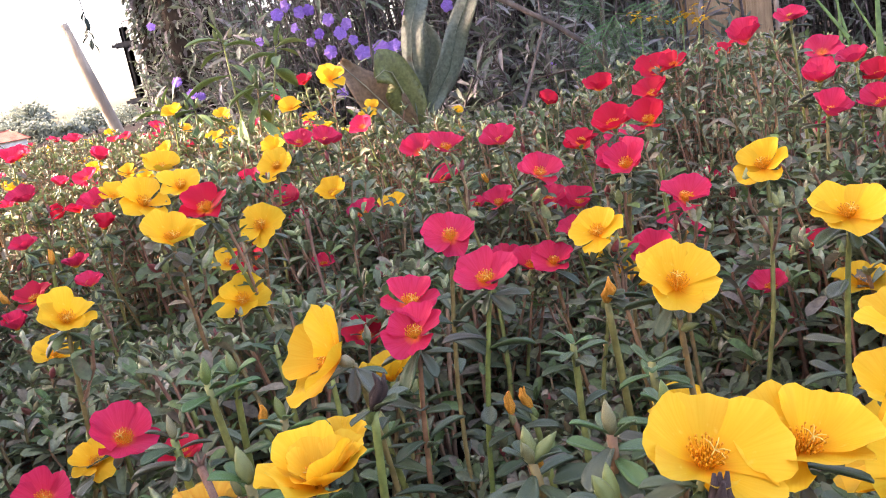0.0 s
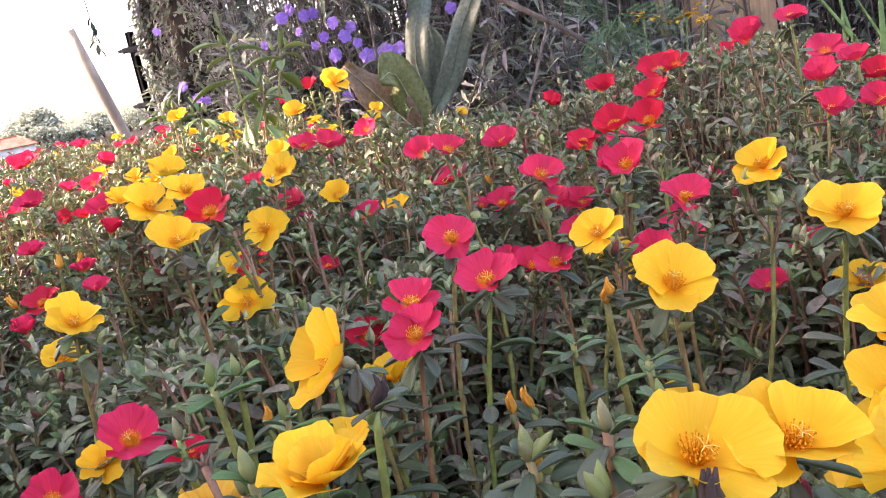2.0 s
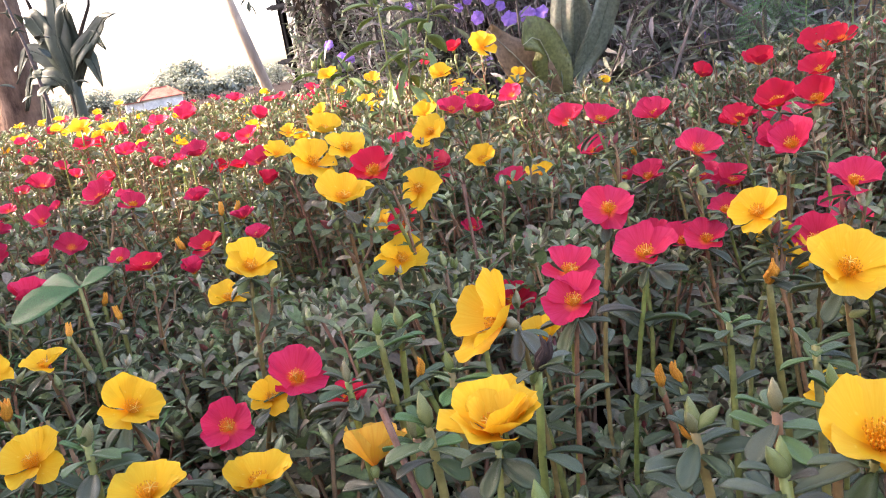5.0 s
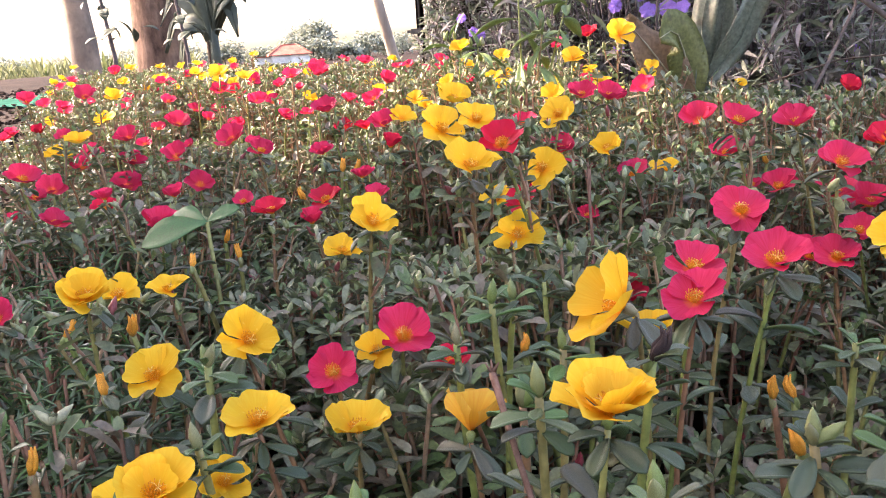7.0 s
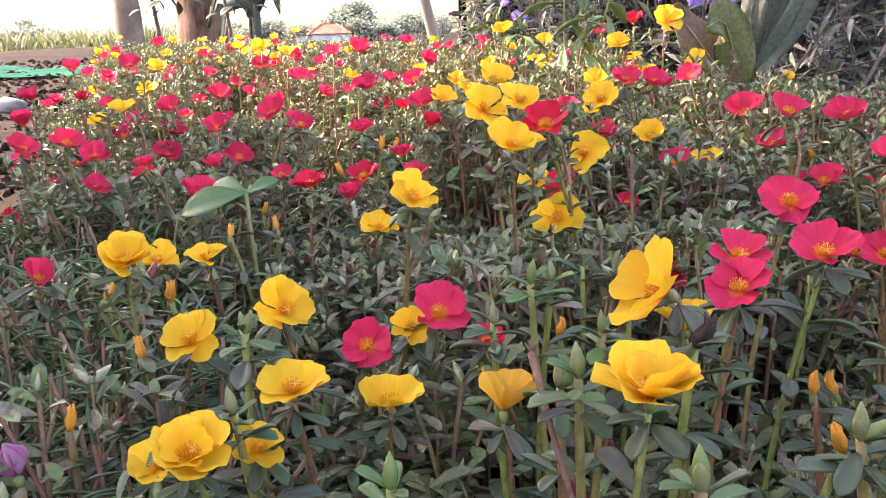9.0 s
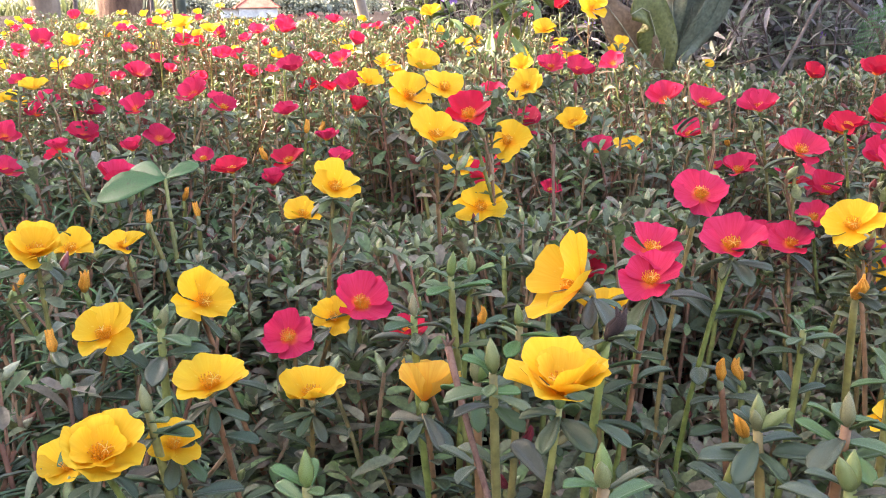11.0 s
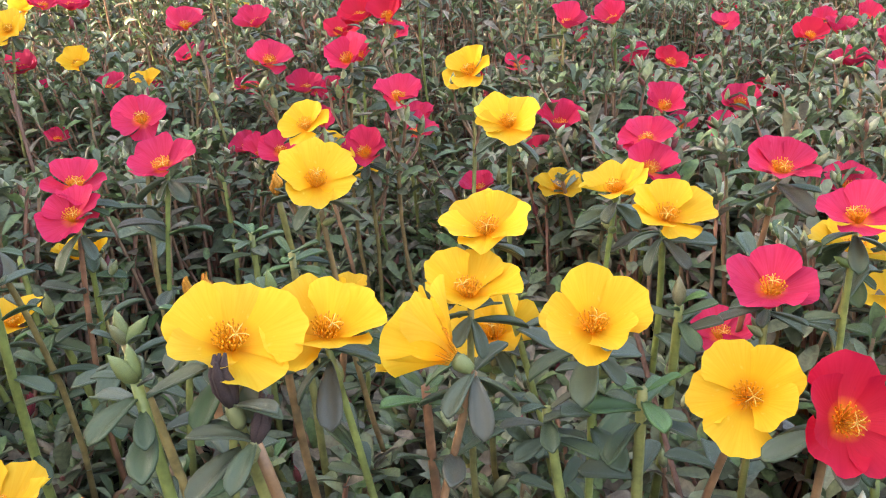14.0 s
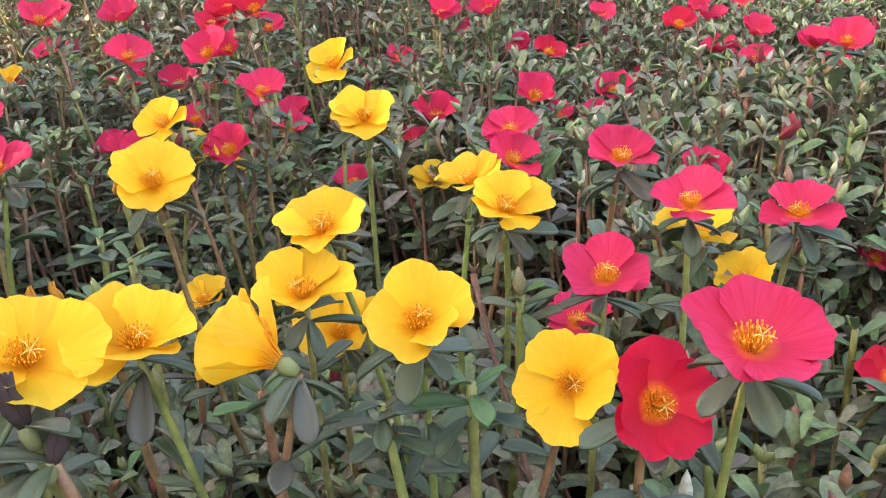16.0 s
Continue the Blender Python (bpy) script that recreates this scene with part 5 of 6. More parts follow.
violet(-0.289, 2.28, 0.492, 0.036, -20, 85)
violet(-0.366, 2.28, 0.480, 0.032, 30, 95)
violet(-0.431, 2.28, 0.508, 0.030, -35, 70)
violet(-0.532, 2.28, 0.489, 0.026, 10, 110)
violet(-0.278, 2.28, 0.447, 0.030, 25, 90)
violet(-0.394, 2.28, 0.462, 0.028, -10, 100)


def blade_strip(pts, widths, wave, seed, cup=0.25, nu=5):
    """A long leaf along points with a midrib fold and waved edges."""
    r = np.random.default_rng(seed)
    p = np.asarray(pts, dtype=float)
    tt = np.linspace(0, len(p) - 1, 15)
    q = np.stack([np.interp(tt, np.arange(len(p)), p[:, k]) for k in range(3)], -1)
    q[1:-1] = (q[:-2] + 2 * q[1:-1] + q[2:]) / 4
    w = np.interp(tt, np.arange(len(p)), widths) * (1 + 0.13 * np.sin(1.9 * tt + 2.3 * seed))
    d = np.gradient(q, axis=0)
    d /= np.linalg.norm(d, axis=1)[:, None]
    s = np.cross(d, (0.25, -1, 0.35))
    s /= np.linalg.norm(s, axis=1)[:, None]
    nrm = np.cross(s, d)
    u = np.linspace(-1, 1, nu)
    ph = r.uniform(0, 6)
    v = q[:, None] + 0.5 * w[:, None, None] * u[None, :, None] * s[:, None] + nrm[:, None] * (cup * 0.5 * w[:, None] * np.abs(u)[None] + wave * np.abs(u)[None] ** 2 * np.sin(tt * 1.6 + ph)[:, None] * np.sign(u)[None])[..., None]
    return v.reshape(-1, 3), grid_faces(nu, 15)


def broad_plant():
    base = Vector((-0.111, 1.75, float(ground_z(-0.111, 1.75))))
    home = thing("broad_leaf_plant", base, "grey-green broad-leaved plant with one browned, torn leaf", "plant")
    up = 0.213 - base.z
    child("stem", mesh_of("stem", *tube([(0, 0.01, -0.02), (0.004, 0.01, up * 0.5), (0.006, 0.005, up + 0.02)], [0.012, 0.011, 0.009], 10), [CANNA]), home)
    for k, (pts, ws, mat, lab, wave) in enumerate((
            ([(0.008, 0.004, 0), (0.025, 0.01, 0.06), (0.020, 0.0, 0.15), (0.031, 0.0, 0.215), (0.060, 0.01, 0.285), (0.10, 0.02, 0.36)], [0.014, 0.030, 0.044, 0.048, 0.040, 0.010], CANNA, "", 0.030),
            ([(0.010, 0.02, 0.03), (0.040, 0.03, 0.08), (0.054, 0.03, 0.12), (0.062, 0.03, 0.18), (0.055, 0.03, 0.225)], [0.012, 0.032, 0.042, 0.038, 0.006], CANNA, "", 0.014),
            ([(0.012, 0.0, 0.0), (0.044, 0.0, 0.05), (0.094, 0.0, 0.115), (0.124, -0.01, 0.195), (0.160, -0.02, 0.255), (0.205, -0.03, 0.285)], [0.014, 0.030, 0.048, 0.054, 0.046, 0.010], CANNA, "", 0.030),
            ([(-0.002, -0.01, -0.03), (-0.002, -0.02, 0.06), (-0.012, -0.03, 0.100), (-0.022, -0.045, 0.132), (-0.034, -0.070, 0.140), (-0.052, -0.095, 0.128)], [0.018, 0.066, 0.098, 0.088, 0.074, 0.018], CANNA_OLD, "olive leaf curling over at its dark tip", 0.012),
            ([(-0.004, -0.01, -0.04), (-0.012, -0.02, 0.02), (-0.047, -0.03, 0.066), (-0.082, -0.035, 0.115), (-0.108, -0.03, 0.145), (-0.128, -0.03, 0.172)], [0.016, 0.050, 0.084, 0.076, 0.056, 0.016], CANNA_DRY, "browned dry leaf with a torn rim", 0.018))):
        pts = [(p[0], p[1], p[2] + up) for p in pts]
        v, f = thick(*blade_strip(pts, ws, wave, k, 0.22, 7), 0.0012)
        child("leaf", mesh_of("leaf", v, f, [mat]), home, label=lab)
        child("midrib", mesh_of("midrib", *tube([(p[0], p[1] - 0.003, p[2]) for p in pts], np.linspace(0.0026, 0.0007, len(pts)), 6), [mat if mat is CANNA else PALE_RIB]), home, label="" if mat is CANNA else "pale midrib")


broad_plant()


def weed(x, y, heads, seed):
    """A tall soft-stemmed weed: stems that end in rosettes of long drooping leaves round small green flower heads."""
    rnd = random.Random(seed)
    gz = float(ground_z(x, y))
    home = thing("tall_weed", (x, y, gz), "tall green weed with long lance-shaped leaves and small heads", "plant", "tall weeds behind the flowers")
    me = mesh_of("leaf", *thick(*leaf_shape(5, 10, 0.27, fold=0.3, bend=0.30), 0.012), [LANCE])
    for hx, hz in heads:
        top = Vector((hx - x, 0, hz - gz))
        pts = [Vector((0, 0, -0.02)), Vector((top.x * 0.25, 0.01, top.z * 0.4)), Vector((top.x * 0.7, 0, top.z * 0.75)), top]
        child("stem", mesh_of("stem", *tube([tuple(p) for p in pts], [0.0032, 0.0026, 0.0020, 0.0014], 7), [STEM]), home)
        a = rnd.uniform(0, 6.28)
        for k in range(5):
            child("leaf", me, home, aim(top - Vector((0, 0, 0.004 * k)), a + 1.3 * k, rnd.uniform(-0.25, 0.45), rnd.uniform(-0.4, 0.4), rnd.uniform(0.045, 0.068)))
        child("leaf", me, home, aim(top, a, 1.35, 0.3, 0.04))
        for k in range(7):
            p = pts[1].lerp(pts[2], k / 4) if k < 4 else pts[2].lerp(pts[3], (k - 3) / 5)
            child("leaf", me, home, aim(p, a + 2.4 * k, rnd.uniform(-0.9, 0.1), rnd.uniform(-0.4, 0.4), rnd.uniform(0.055, 0.085)))
        for k in range(3):
            child("flower_head", BUDS, home, Matrix.Translation(top + Vector((0.014 * math.cos(2 * k + a), 0, 0.004))) @ Matrix.Rotation(2 * k, 4, "Z") @ Matrix.Rotation(0.4, 4, "X") @ Matrix.Scale(0.020, 4), "small green flower head")


weed(-0.385, 1.45, ((-0.388, 0.452), (-0.298, 0.425), (-0.345, 0.37)), 5)
weed(-0.52, 1.55, ((-0.50, 0.345), (-0.56, 0.36)), 9)


def frond_plant():
    """Feathery leaves: paired rows of small leaflets on thin ribs."""
    home = thing("feathery_plant", (0.32, 1.85, float(ground_z(0.32, 1.85))), "feathery-leaved seedling with paired leaflets", "plant")
    gz = home.location.z
    child("stem", mesh_of("stem", *tube([(0, 0.02, -0.02), (0.0, 0.02, 0.2), (0.0, -0.05, 0.42 - gz)], [0.008, 0.006, 0.004], 7), [TWIG]), home)
    lv, lf = leaf_shape(3, 4, 0.5, bend=0.1)
    # each leaf hangs from the stem's head and carries paired ribs with two rows of leaflets
    for head, tip, span in (((0.022, -0.05, 0.375), (-0.052, -0.10, 0.262), 0.044), ((0.022, -0.05, 0.375), (0.052, -0.11, 0.238), 0.052), ((0.015, -0.05, 0.385), (-0.085, -0.09, 0.405), 0.034), ((0.025, -0.05, 0.378), (0.145, -0.10, 0.325), 0.040)):
        a, b = Vector(head) - Vector((0, 0, gz)), Vector(tip) - Vector((0, 0, gz))
        rib = child("rib", mesh_of("rib", *tube([tuple(a), tuple((a + b) / 2 + Vector((0, 0, 0.012))), tuple(b)], [0.0014, 0.0011, 0.0007], 5), [FROND]), home)
        d = (b - a).normalized()
        side = d.cross(Vector((0, -1, 0.35))).normalized()
        ms = []
        for i in range(8):
            f0 = 0.12 + 0.118 * i
            foot = a.lerp(b, f0) + Vector((0, 0, 0.012 * math.sin(math.pi * f0)))
            for sg in (-1, 1):
                sub = (side * sg + d * 0.8).normalized()
                reach = span * math.sin(math.pi * (0.18 + 0.75 * f0)) ** 0.8
                count = max(4, int(reach / 0.0038))
                for j in range(count):
                    q = foot + sub * reach * (j + 1) / count - Vector((0, 0, 0.10 * reach * ((j + 1) / count) ** 2))
                    across = sub.cross(Vector((0, -1, 0.35))).normalized()
                    for s2 in (-1, 1):
                        dir2 = (across * s2 + sub * 0.45).normalized()
                        ms.append((tuple(q), math.atan2(dir2.y, dir2.x), math.asin(max(-1, min(1, dir2.z)))))
        v, f = spread(lv, lf, poses(np.array([m[0] for m in ms]), np.array([m[1] for m in ms]), np.array([m[2] for m in ms]), np.full(len(ms), 0.3), np.full(len(ms), 0.0068)))
        child("leaflet_spray", mesh_of("leaflet_spray", v, f, [FROND]), rib)


frond_plant()


def stick(name, pts, radii, mat, label, category="branch", sides=8):
    home = thing(name, pts[0], label, category)
    o = Vector(pts[0])
    v, f = tube([tuple(Vector(p) - o) for p in pts], radii, sides)
    child("wood", mesh_of("wood", v, f, [mat]), home)
    return home


stick("dry_branch", [(-0.15, 2.05, 0.64), (0.13, 1.92, 0.45), (0.22, 1.9, 0.385), (0.31, 1.9, 0.31), (0.42, 1.93, 0.05)], [0.007, 0.0065, 0.006, 0.006, 0.007], TWIG, "bare brown branch leaning down through the hedge")
stick("dry_branch", [(0.08, 1.72, 0.0), (0.11, 1.74, 0.2), (0.15, 1.8, 0.28), (0.20, 1.9, 0.38), (0.2, 1.95, 0.55)], [0.004, 0.004, 0.0035, 0.003, 0.002], TWIG, "thin bare twig standing in the hedge")
stick("dry_branch", [(0.02, 1.98, 0.22), (0.18, 1.95, 0.27), (0.33, 1.93, 0.28), (0.5, 1.96, 0.05)], [0.002, 0.002, 0.002, 0.002], TWIG, "thin arching dry twig in the hedge")


def timber(x, y, w, d, high, lean, label):
    """A rough split post with chipped corners."""
    gz = float(ground_z(x, y))
    home = thing("timber_post", (x, y, gz), label, "post", "timber posts behind the bed")
    bm = bmesh.new()
    bmesh.ops.create_cube(bm, size=1)
    for q in bm.verts:
        q.co = Vector((q.co.x * w, q.co.y * d, (q.co.z + 0.5) * high - 0.1))
    bmesh.ops.subdivide_edges(bm, edges=[e for e in bm.edges if abs(e.verts[0].co.z - e.verts[1].co.z) > 0.1], cuts=9)
    bmesh.ops.bevel(bm, geom=[e for e in bm.edges if len(e.link_faces) == 2 and e.calc_face_angle(0) > 0.5], offset=0.008, segments=2, affect="EDGES")
    for q in bm.verts:
        k = noise.noise_vector(q.co * 9 + Vector((x, y, 0)) * 20) * 0.007
        q.co += Vector((k.x + lean * q.co.z, k.y, 0))
    me = bpy.data.meshes.new("post")
    bm.to_mesh(me)
    bm.free()
    me.materials.append(TIMBER)
    child("post", me, home)


timber(0.757, 2.62, 0.175, 0.12, 1.2, 0.0, "broad weathered timber post, sunlight put into its bright colour")
timber(0.884, 2.58, 0.085, 0.07, 1.1, 0.02, "narrow split timber post beside the broad one")
timber(0.63, 2.60, 0.03, 0.03, 1.0, -0.06, "thin leaning timber stake beside the posts")
stick("bamboo_cane", [(0.93, 2.5, 0.0), (0.925, 2.5, 0.3), (0.91, 2.5, 0.9)], [0.008, 0.008, 0.007], PALE_POLE, "thin pale cane leaning by the posts", "cane")


def cassia(x, y, z):
    """A small cluster of yellow blossom on a thin stem."""
    rnd = random.Random(int(x * 999))
    gz = float(ground_z(x, y + 0.1))
    home = thing("cassia_blossom", (x, y + 0.06, gz), "cluster of small yellow blossom on a thin stem", "flower", "yellow blossom behind the bed")
    child("stem", mesh_of("stem", *tube([(0, 0, -0.01), (0, -0.02, (z - gz) * 0.6), (0, -0.06, z - gz)], [0.003, 0.0025, 0.002], 5), [LANCE]), home)
    me = mesh_of("petal", *thick(*leaf_shape(3, 4, 0.8, bend=0.4), 0.03), [CASSIA])
    for k in range(12):
        p = Vector((rnd.gauss(0, 0.014), -0.06 + rnd.gauss(0, 0.008), z - gz + rnd.gauss(0, 0.010)))
        child("petal", me, home, aim(p, rnd.uniform(0, 6.28), rnd.uniform(-0.4, 0.9), 0, rnd.uniform(0.012, 0.022)))


cassia(0.52, 1.95, 0.352)
cassia(0.555, 1.95, 0.335)
cassia(0.43, 1.97, 0.36)


def grass_clump(x, y, high, seed, count):
    rnd = random.Random(seed)
    home = thing("grass_clump", (x, y, float(ground_z(x, y))), "clump of pale green long-bladed grass", "grass", "grass clumps behind the bed")
    for k in range(count):
        a, l = rnd.uniform(0, 6.28), rnd.uniform(0.05, 0.16)
        h = high * rnd.uniform(0.6, 1.1)
        pts = [(0.01 * k - 0.03, 0, 0), (l * 0.2 * math.cos(a) + 0.01 * k - 0.03, l * 0.2 * math.sin(a), h * 0.5), (l * math.cos(a), l * math.sin(a), h)]
        v, f = thick(*blade_strip(pts, [0.012, 0.011, 0.001], 0.0, k, nu=3), 0.001)
        child("blade", mesh_of("blade", v, f, [GRASS]), home)


grass_clump(0.69, 1.45, 0.42, 3, 7)
grass_clump(0.80, 1.52, 0.40, 8, 6)
grass_clump(0.98, 1.65, 0.36, 9, 6)


# ---- poles and trees by the field ----
stick("leaning_pole", [(-1.955, 4.60, -0.05), (-2.01, 4.56, 0.29), (-2.065, 4.515, 0.60), (-2.12, 4.47, 0.905)], [0.034, 0.034, 0.033, 0.032], PALE_POLE, "pale peeled wooden pole leaning at the bed's end", "pole", 12)


def iron_post():
    home = thing("fence_post", (-1.590, 3.97, 0.0), "dark metal fence post with short cross arms", "post")
    child("post", slab("post", -0.022, 0.022, -0.02, 0.02, -0.1, 0.80, POST_PAINT), home)
    for z in (0.695, 0.43):
        child("cross_arm", slab("cross_arm", -0.06, 0.07, -0.045, -0.021, z - 0.012, z + 0.014, POST_PAINT), home)
    child("wire", mesh_of("wire", *tube([(0.05, -0.035, 0.70), (0.15, -0.03, 0.55), (0.2, -0.05, 0.38)], [0.003, 0.003, 0.003], 5), [TWIG]), home)


iron_post()
ta, ea = trunk("shade_tree", -6.2, 6.5, 0.135, 4.5, PALE_BARK, "smooth grey-brown tree trunk at the edge of the field", (-0.25, 0))
crown(ta, (-0.3, 0, 5.6), 1.9, 0.6, 3500, 0.2, 6)
tb, eb = trunk("shade_tree", -4.4, 5.42, 0.205, 4.2, RED_BARK, "thick flaking-barked tree trunk beyond the bed", (0, 0))
crown(tb, (0, 0, 5.4), 2.0, 0.6, 3500, 0.2, 7)
tc, ec = trunk("young_tree", -4.52, 6.2, 0.045, 0.75, BARK, "thin dark forked tree beside the banana plant", (0.06, 0))
for dx, dz, r0 in ((-0.30, 0.75, 0.026), (0.10, 1.0, 0.030), (0.34, 0.62, 0.022), (-0.12, 1.3, 0.020)):
    child("limb", mesh_of("limb", *tube([tuple(ec), (ec.x + dx * 0.45, ec.y, ec.z + dz * 0.30), (ec.x + dx * 0.85, ec.y + 0.05, ec.z + dz * 0.7), (ec.x + dx, ec.y + 0.05, ec.z + dz)], [r0, r0 * 0.85, r0 * 0.6, r0 * 0.3], 8), [BARK]), tc)


def banana(x, y):
    home = thing("banana_plant", (x, y, float(ground_z(x, y))), "dark banana plant with torn drooping leaves", "plant")
    child("stem", mesh_of("stem", *tube([(0, 0, -0.1), (0.01, 0, 0.4), (0.02, 0, 0.8)], [0.045, 0.036, 0.026], 12), [BANANA]), home)
    for k, (dx, dz, w, sag) in enumerate(((-0.42, 0.18, 0.15, 0.25), (-0.20, 0.62, 0.17, 0.06), (0.03, 0.82, 0.17, 0.0), (0.16, 0.66, 0.16, 0.02), (0.50, 0.52, 0.12, 0.05), (-0.40, -0.02, 0.13, 0.22), (0.26, 0.06, 0.13, 0.25), (-0.10, 0.45, 0.15, 0.05), (0.36, 0.30, 0.12, 0.16), (-0.30, -0.22, 0.10, 0.30))):
        b = Vector((0.02, 0, 0.42 + 0.025 * k))
        pts = [tuple(b), (dx * 0.30 + 0.01, -0.03 * (k % 3), 0.45 + dz * 0.5 + sag * 0.9), (dx * 0.72, -0.06 * (k % 2), 0.45 + dz * 0.88 + sag), (dx, -0.05, 0.45 + dz)]
        v, f = thick(*blade_strip(pts, [0.03, w, w * 0.85, 0.015], 0.025, k + 3), 0.003)
        leaf = child("leaf", mesh_of("leaf", v, f, [BANANA]), home)
        child("midrib", mesh_of("midrib", *tube(pts, [0.014, 0.010, 0.007, 0.003], 6), [BANANA]), leaf)


banana(-3.80, 5.28)


def vine(x, y):
    """A leafy shoot beside the trunks."""
    rnd = random.Random(3)
    home = thing("leafy_sapling", (x, y, float(ground_z(x, y))), "thin dark sapling with oval leaves before the trunks", "plant")
    me = mesh_of("leaf", *thick(*leaf_shape(4, 6, 0.5, bend=0.25), 0.02), [BANANA])
    pts = [Vector((0, 0, -0.05)), Vector((0.03, 0, 0.4)), Vector((-0.02, 0, 0.8)), Vector((-0.12, 0, 1.3))]
    child("stem", mesh_of("stem", *tube([tuple(p) for p in pts], [0.014, 0.012, 0.01, 0.006], 7), [DARK_STEM]), home)
    for k in range(26):
        t = rnd.uniform(0.25, 1.0) * 3
        p = pts[int(min(2, t))].lerp(pts[int(min(2, t)) + 1], t - int(min(2, t)))
        child("leaf", me, home, aim(p + Vector((rnd.gauss(0, 0.12), rnd.gauss(0, 0.05), 0)) * rnd.random(), rnd.uniform(0, 6.28), rnd.gauss(-0.2, 0.4), rnd.uniform(-0.4, 0.4), rnd.uniform(0.07, 0.12)))


vine(-3.4, 3.75)
vine(-3.55, 4.6)

# ---- field, house and far trees ----
def crop_field():
    n = 7000
    a = rng.uniform(radians(127), radians(152), n)
    d = 24 + 30 * rng.random(n) ** 1.3
    p = np.stack([d * np.cos(a), d * np.sin(a), ground_z(d * np.cos(a), d * np.sin(a))], -1)
    v, f = spread(*leaf_shape(3, 4, 0.12, bend=0.25), poses(p, rng.uniform(0, 6.28, n), rng.uniform(0.95, 1.5, n), rng.normal(0, 0.3, n), rng.uniform(0.35, 0.75, n)))
    tagged(new("crop_field", mesh_of("crop_field", v, f, [CROP])), "pale green tall crop growing beyond the bare ground", "crop", kind="stuff")


crop_field()


def house():
    x, y = -102.6, 171.6
    home = thing("house", (x, y, float(ground_z(x, y))), "low white house with a red tiled hip roof", "house")
    turn = Matrix.Rotation(radians(36), 4, "Z")
    child("wall", slab("wall", -4.3, 4.3, -3.2, 3.2, -0.3, 2.25, PLASTER), home, turn)
    bm = bmesh.new()
    low = [bm.verts.new(c) for c in ((-5.0, -3.9, 2.15), (5.0, -3.9, 2.15), (5.0, 3.9, 2.15), (-5.0, 3.9, 2.15))]
    low2 = [bm.verts.new(c) for c in ((-5.0, -3.9, 2.30), (5.0, -3.9, 2.30), (5.0, 3.9, 2.30), (-5.0, 3.9, 2.30))]
    top = [bm.verts.new(c) for c in ((-1.7, 0, 4.5), (1.7, 0, 4.5))]
    for q in ((low2[0], low2[1], top[1], top[0]), (low2[1], low2[2], top[1]), (low2[2], low2[3], top[0], top[1]), (low2[3], low2[0], top[0]), tuple(low[::-1])):
        bm.faces.new(q)
    for k in range(4):
        bm.faces.new((low[k], low[(k + 1) % 4], low2[(k + 1) % 4], low2[k]))
    me = bpy.data.meshes.new("roof")
    bm.to_mesh(me)
    bm.free()
    me.materials.append(TILES)
    roof = child("roof", me, home, turn)
    for x0, y0, x1, y1 in ((-1.7, 0, 1.7, 0), (-5, -3.9, -1.7, 0), (5, -3.9, 1.7, 0), (-5, 3.9, -1.7, 0), (5, 3.9, 1.7, 0)):
        child("ridge_cap", mesh_of("ridge_cap", *tube([(x0, y0, 4.55 if y0 == 0 else 2.35), (x1, y1, 4.55)], [0.14, 0.14], 8), [TILES]), roof)
    child("lean_to", slab("lean_to", -8.6, -4.9, -2.8, 2.6, 1.95, 2.15, TILES), home, turn)
    child("side_wall", slab("side_wall", -8.0, -4.35, -2.3, 2.2, -0.3, 1.94, PLASTER), home, turn)


house()


def far_tree(x, y, wide, high, seed, count=900):
    r = np.random.default_rng(seed)
    home = thing("far_tree", (x, y, float(ground_z(x, y))), "distant broad-crowned tree, haze painted into its pale leaves", "tree", "trees along the horizon")
    child("trunk", mesh_of("trunk", *tube([(0, 0, -0.3), (0.1, 0, high * 0.3), (0, 0, high * 0.6)], [0.3, 0.22, 0.1], 8), [BARK]), home)
    d = r.normal(0, 1, (14, 3))
    d /= np.linalg.norm(d, axis=1)[:, None]
    c = np.array((0, 0, high * 0.50)) + d * (wide * 0.36, wide * 0.36, high * 0.38) * r.uniform(0.5, 1, (14, 1))
    p = c[r.integers(0, 14, count)] + r.normal(0, 1, (count, 3)) * (wide * 0.10, wide * 0.10, high * 0.08)
    p[:, 2] = np.maximum(p[:, 2], 0.3)
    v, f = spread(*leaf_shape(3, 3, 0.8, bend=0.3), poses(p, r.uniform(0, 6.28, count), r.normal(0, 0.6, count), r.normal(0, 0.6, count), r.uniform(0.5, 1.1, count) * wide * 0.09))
    # crown takes the pale leaf colour that stands in for haze
    child("crown", mesh_of("crown", v, f, [HAZED_LEAF]), home)


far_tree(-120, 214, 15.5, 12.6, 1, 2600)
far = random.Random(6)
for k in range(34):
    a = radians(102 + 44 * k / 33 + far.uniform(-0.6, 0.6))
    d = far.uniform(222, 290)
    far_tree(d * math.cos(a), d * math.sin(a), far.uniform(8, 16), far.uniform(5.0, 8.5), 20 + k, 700)


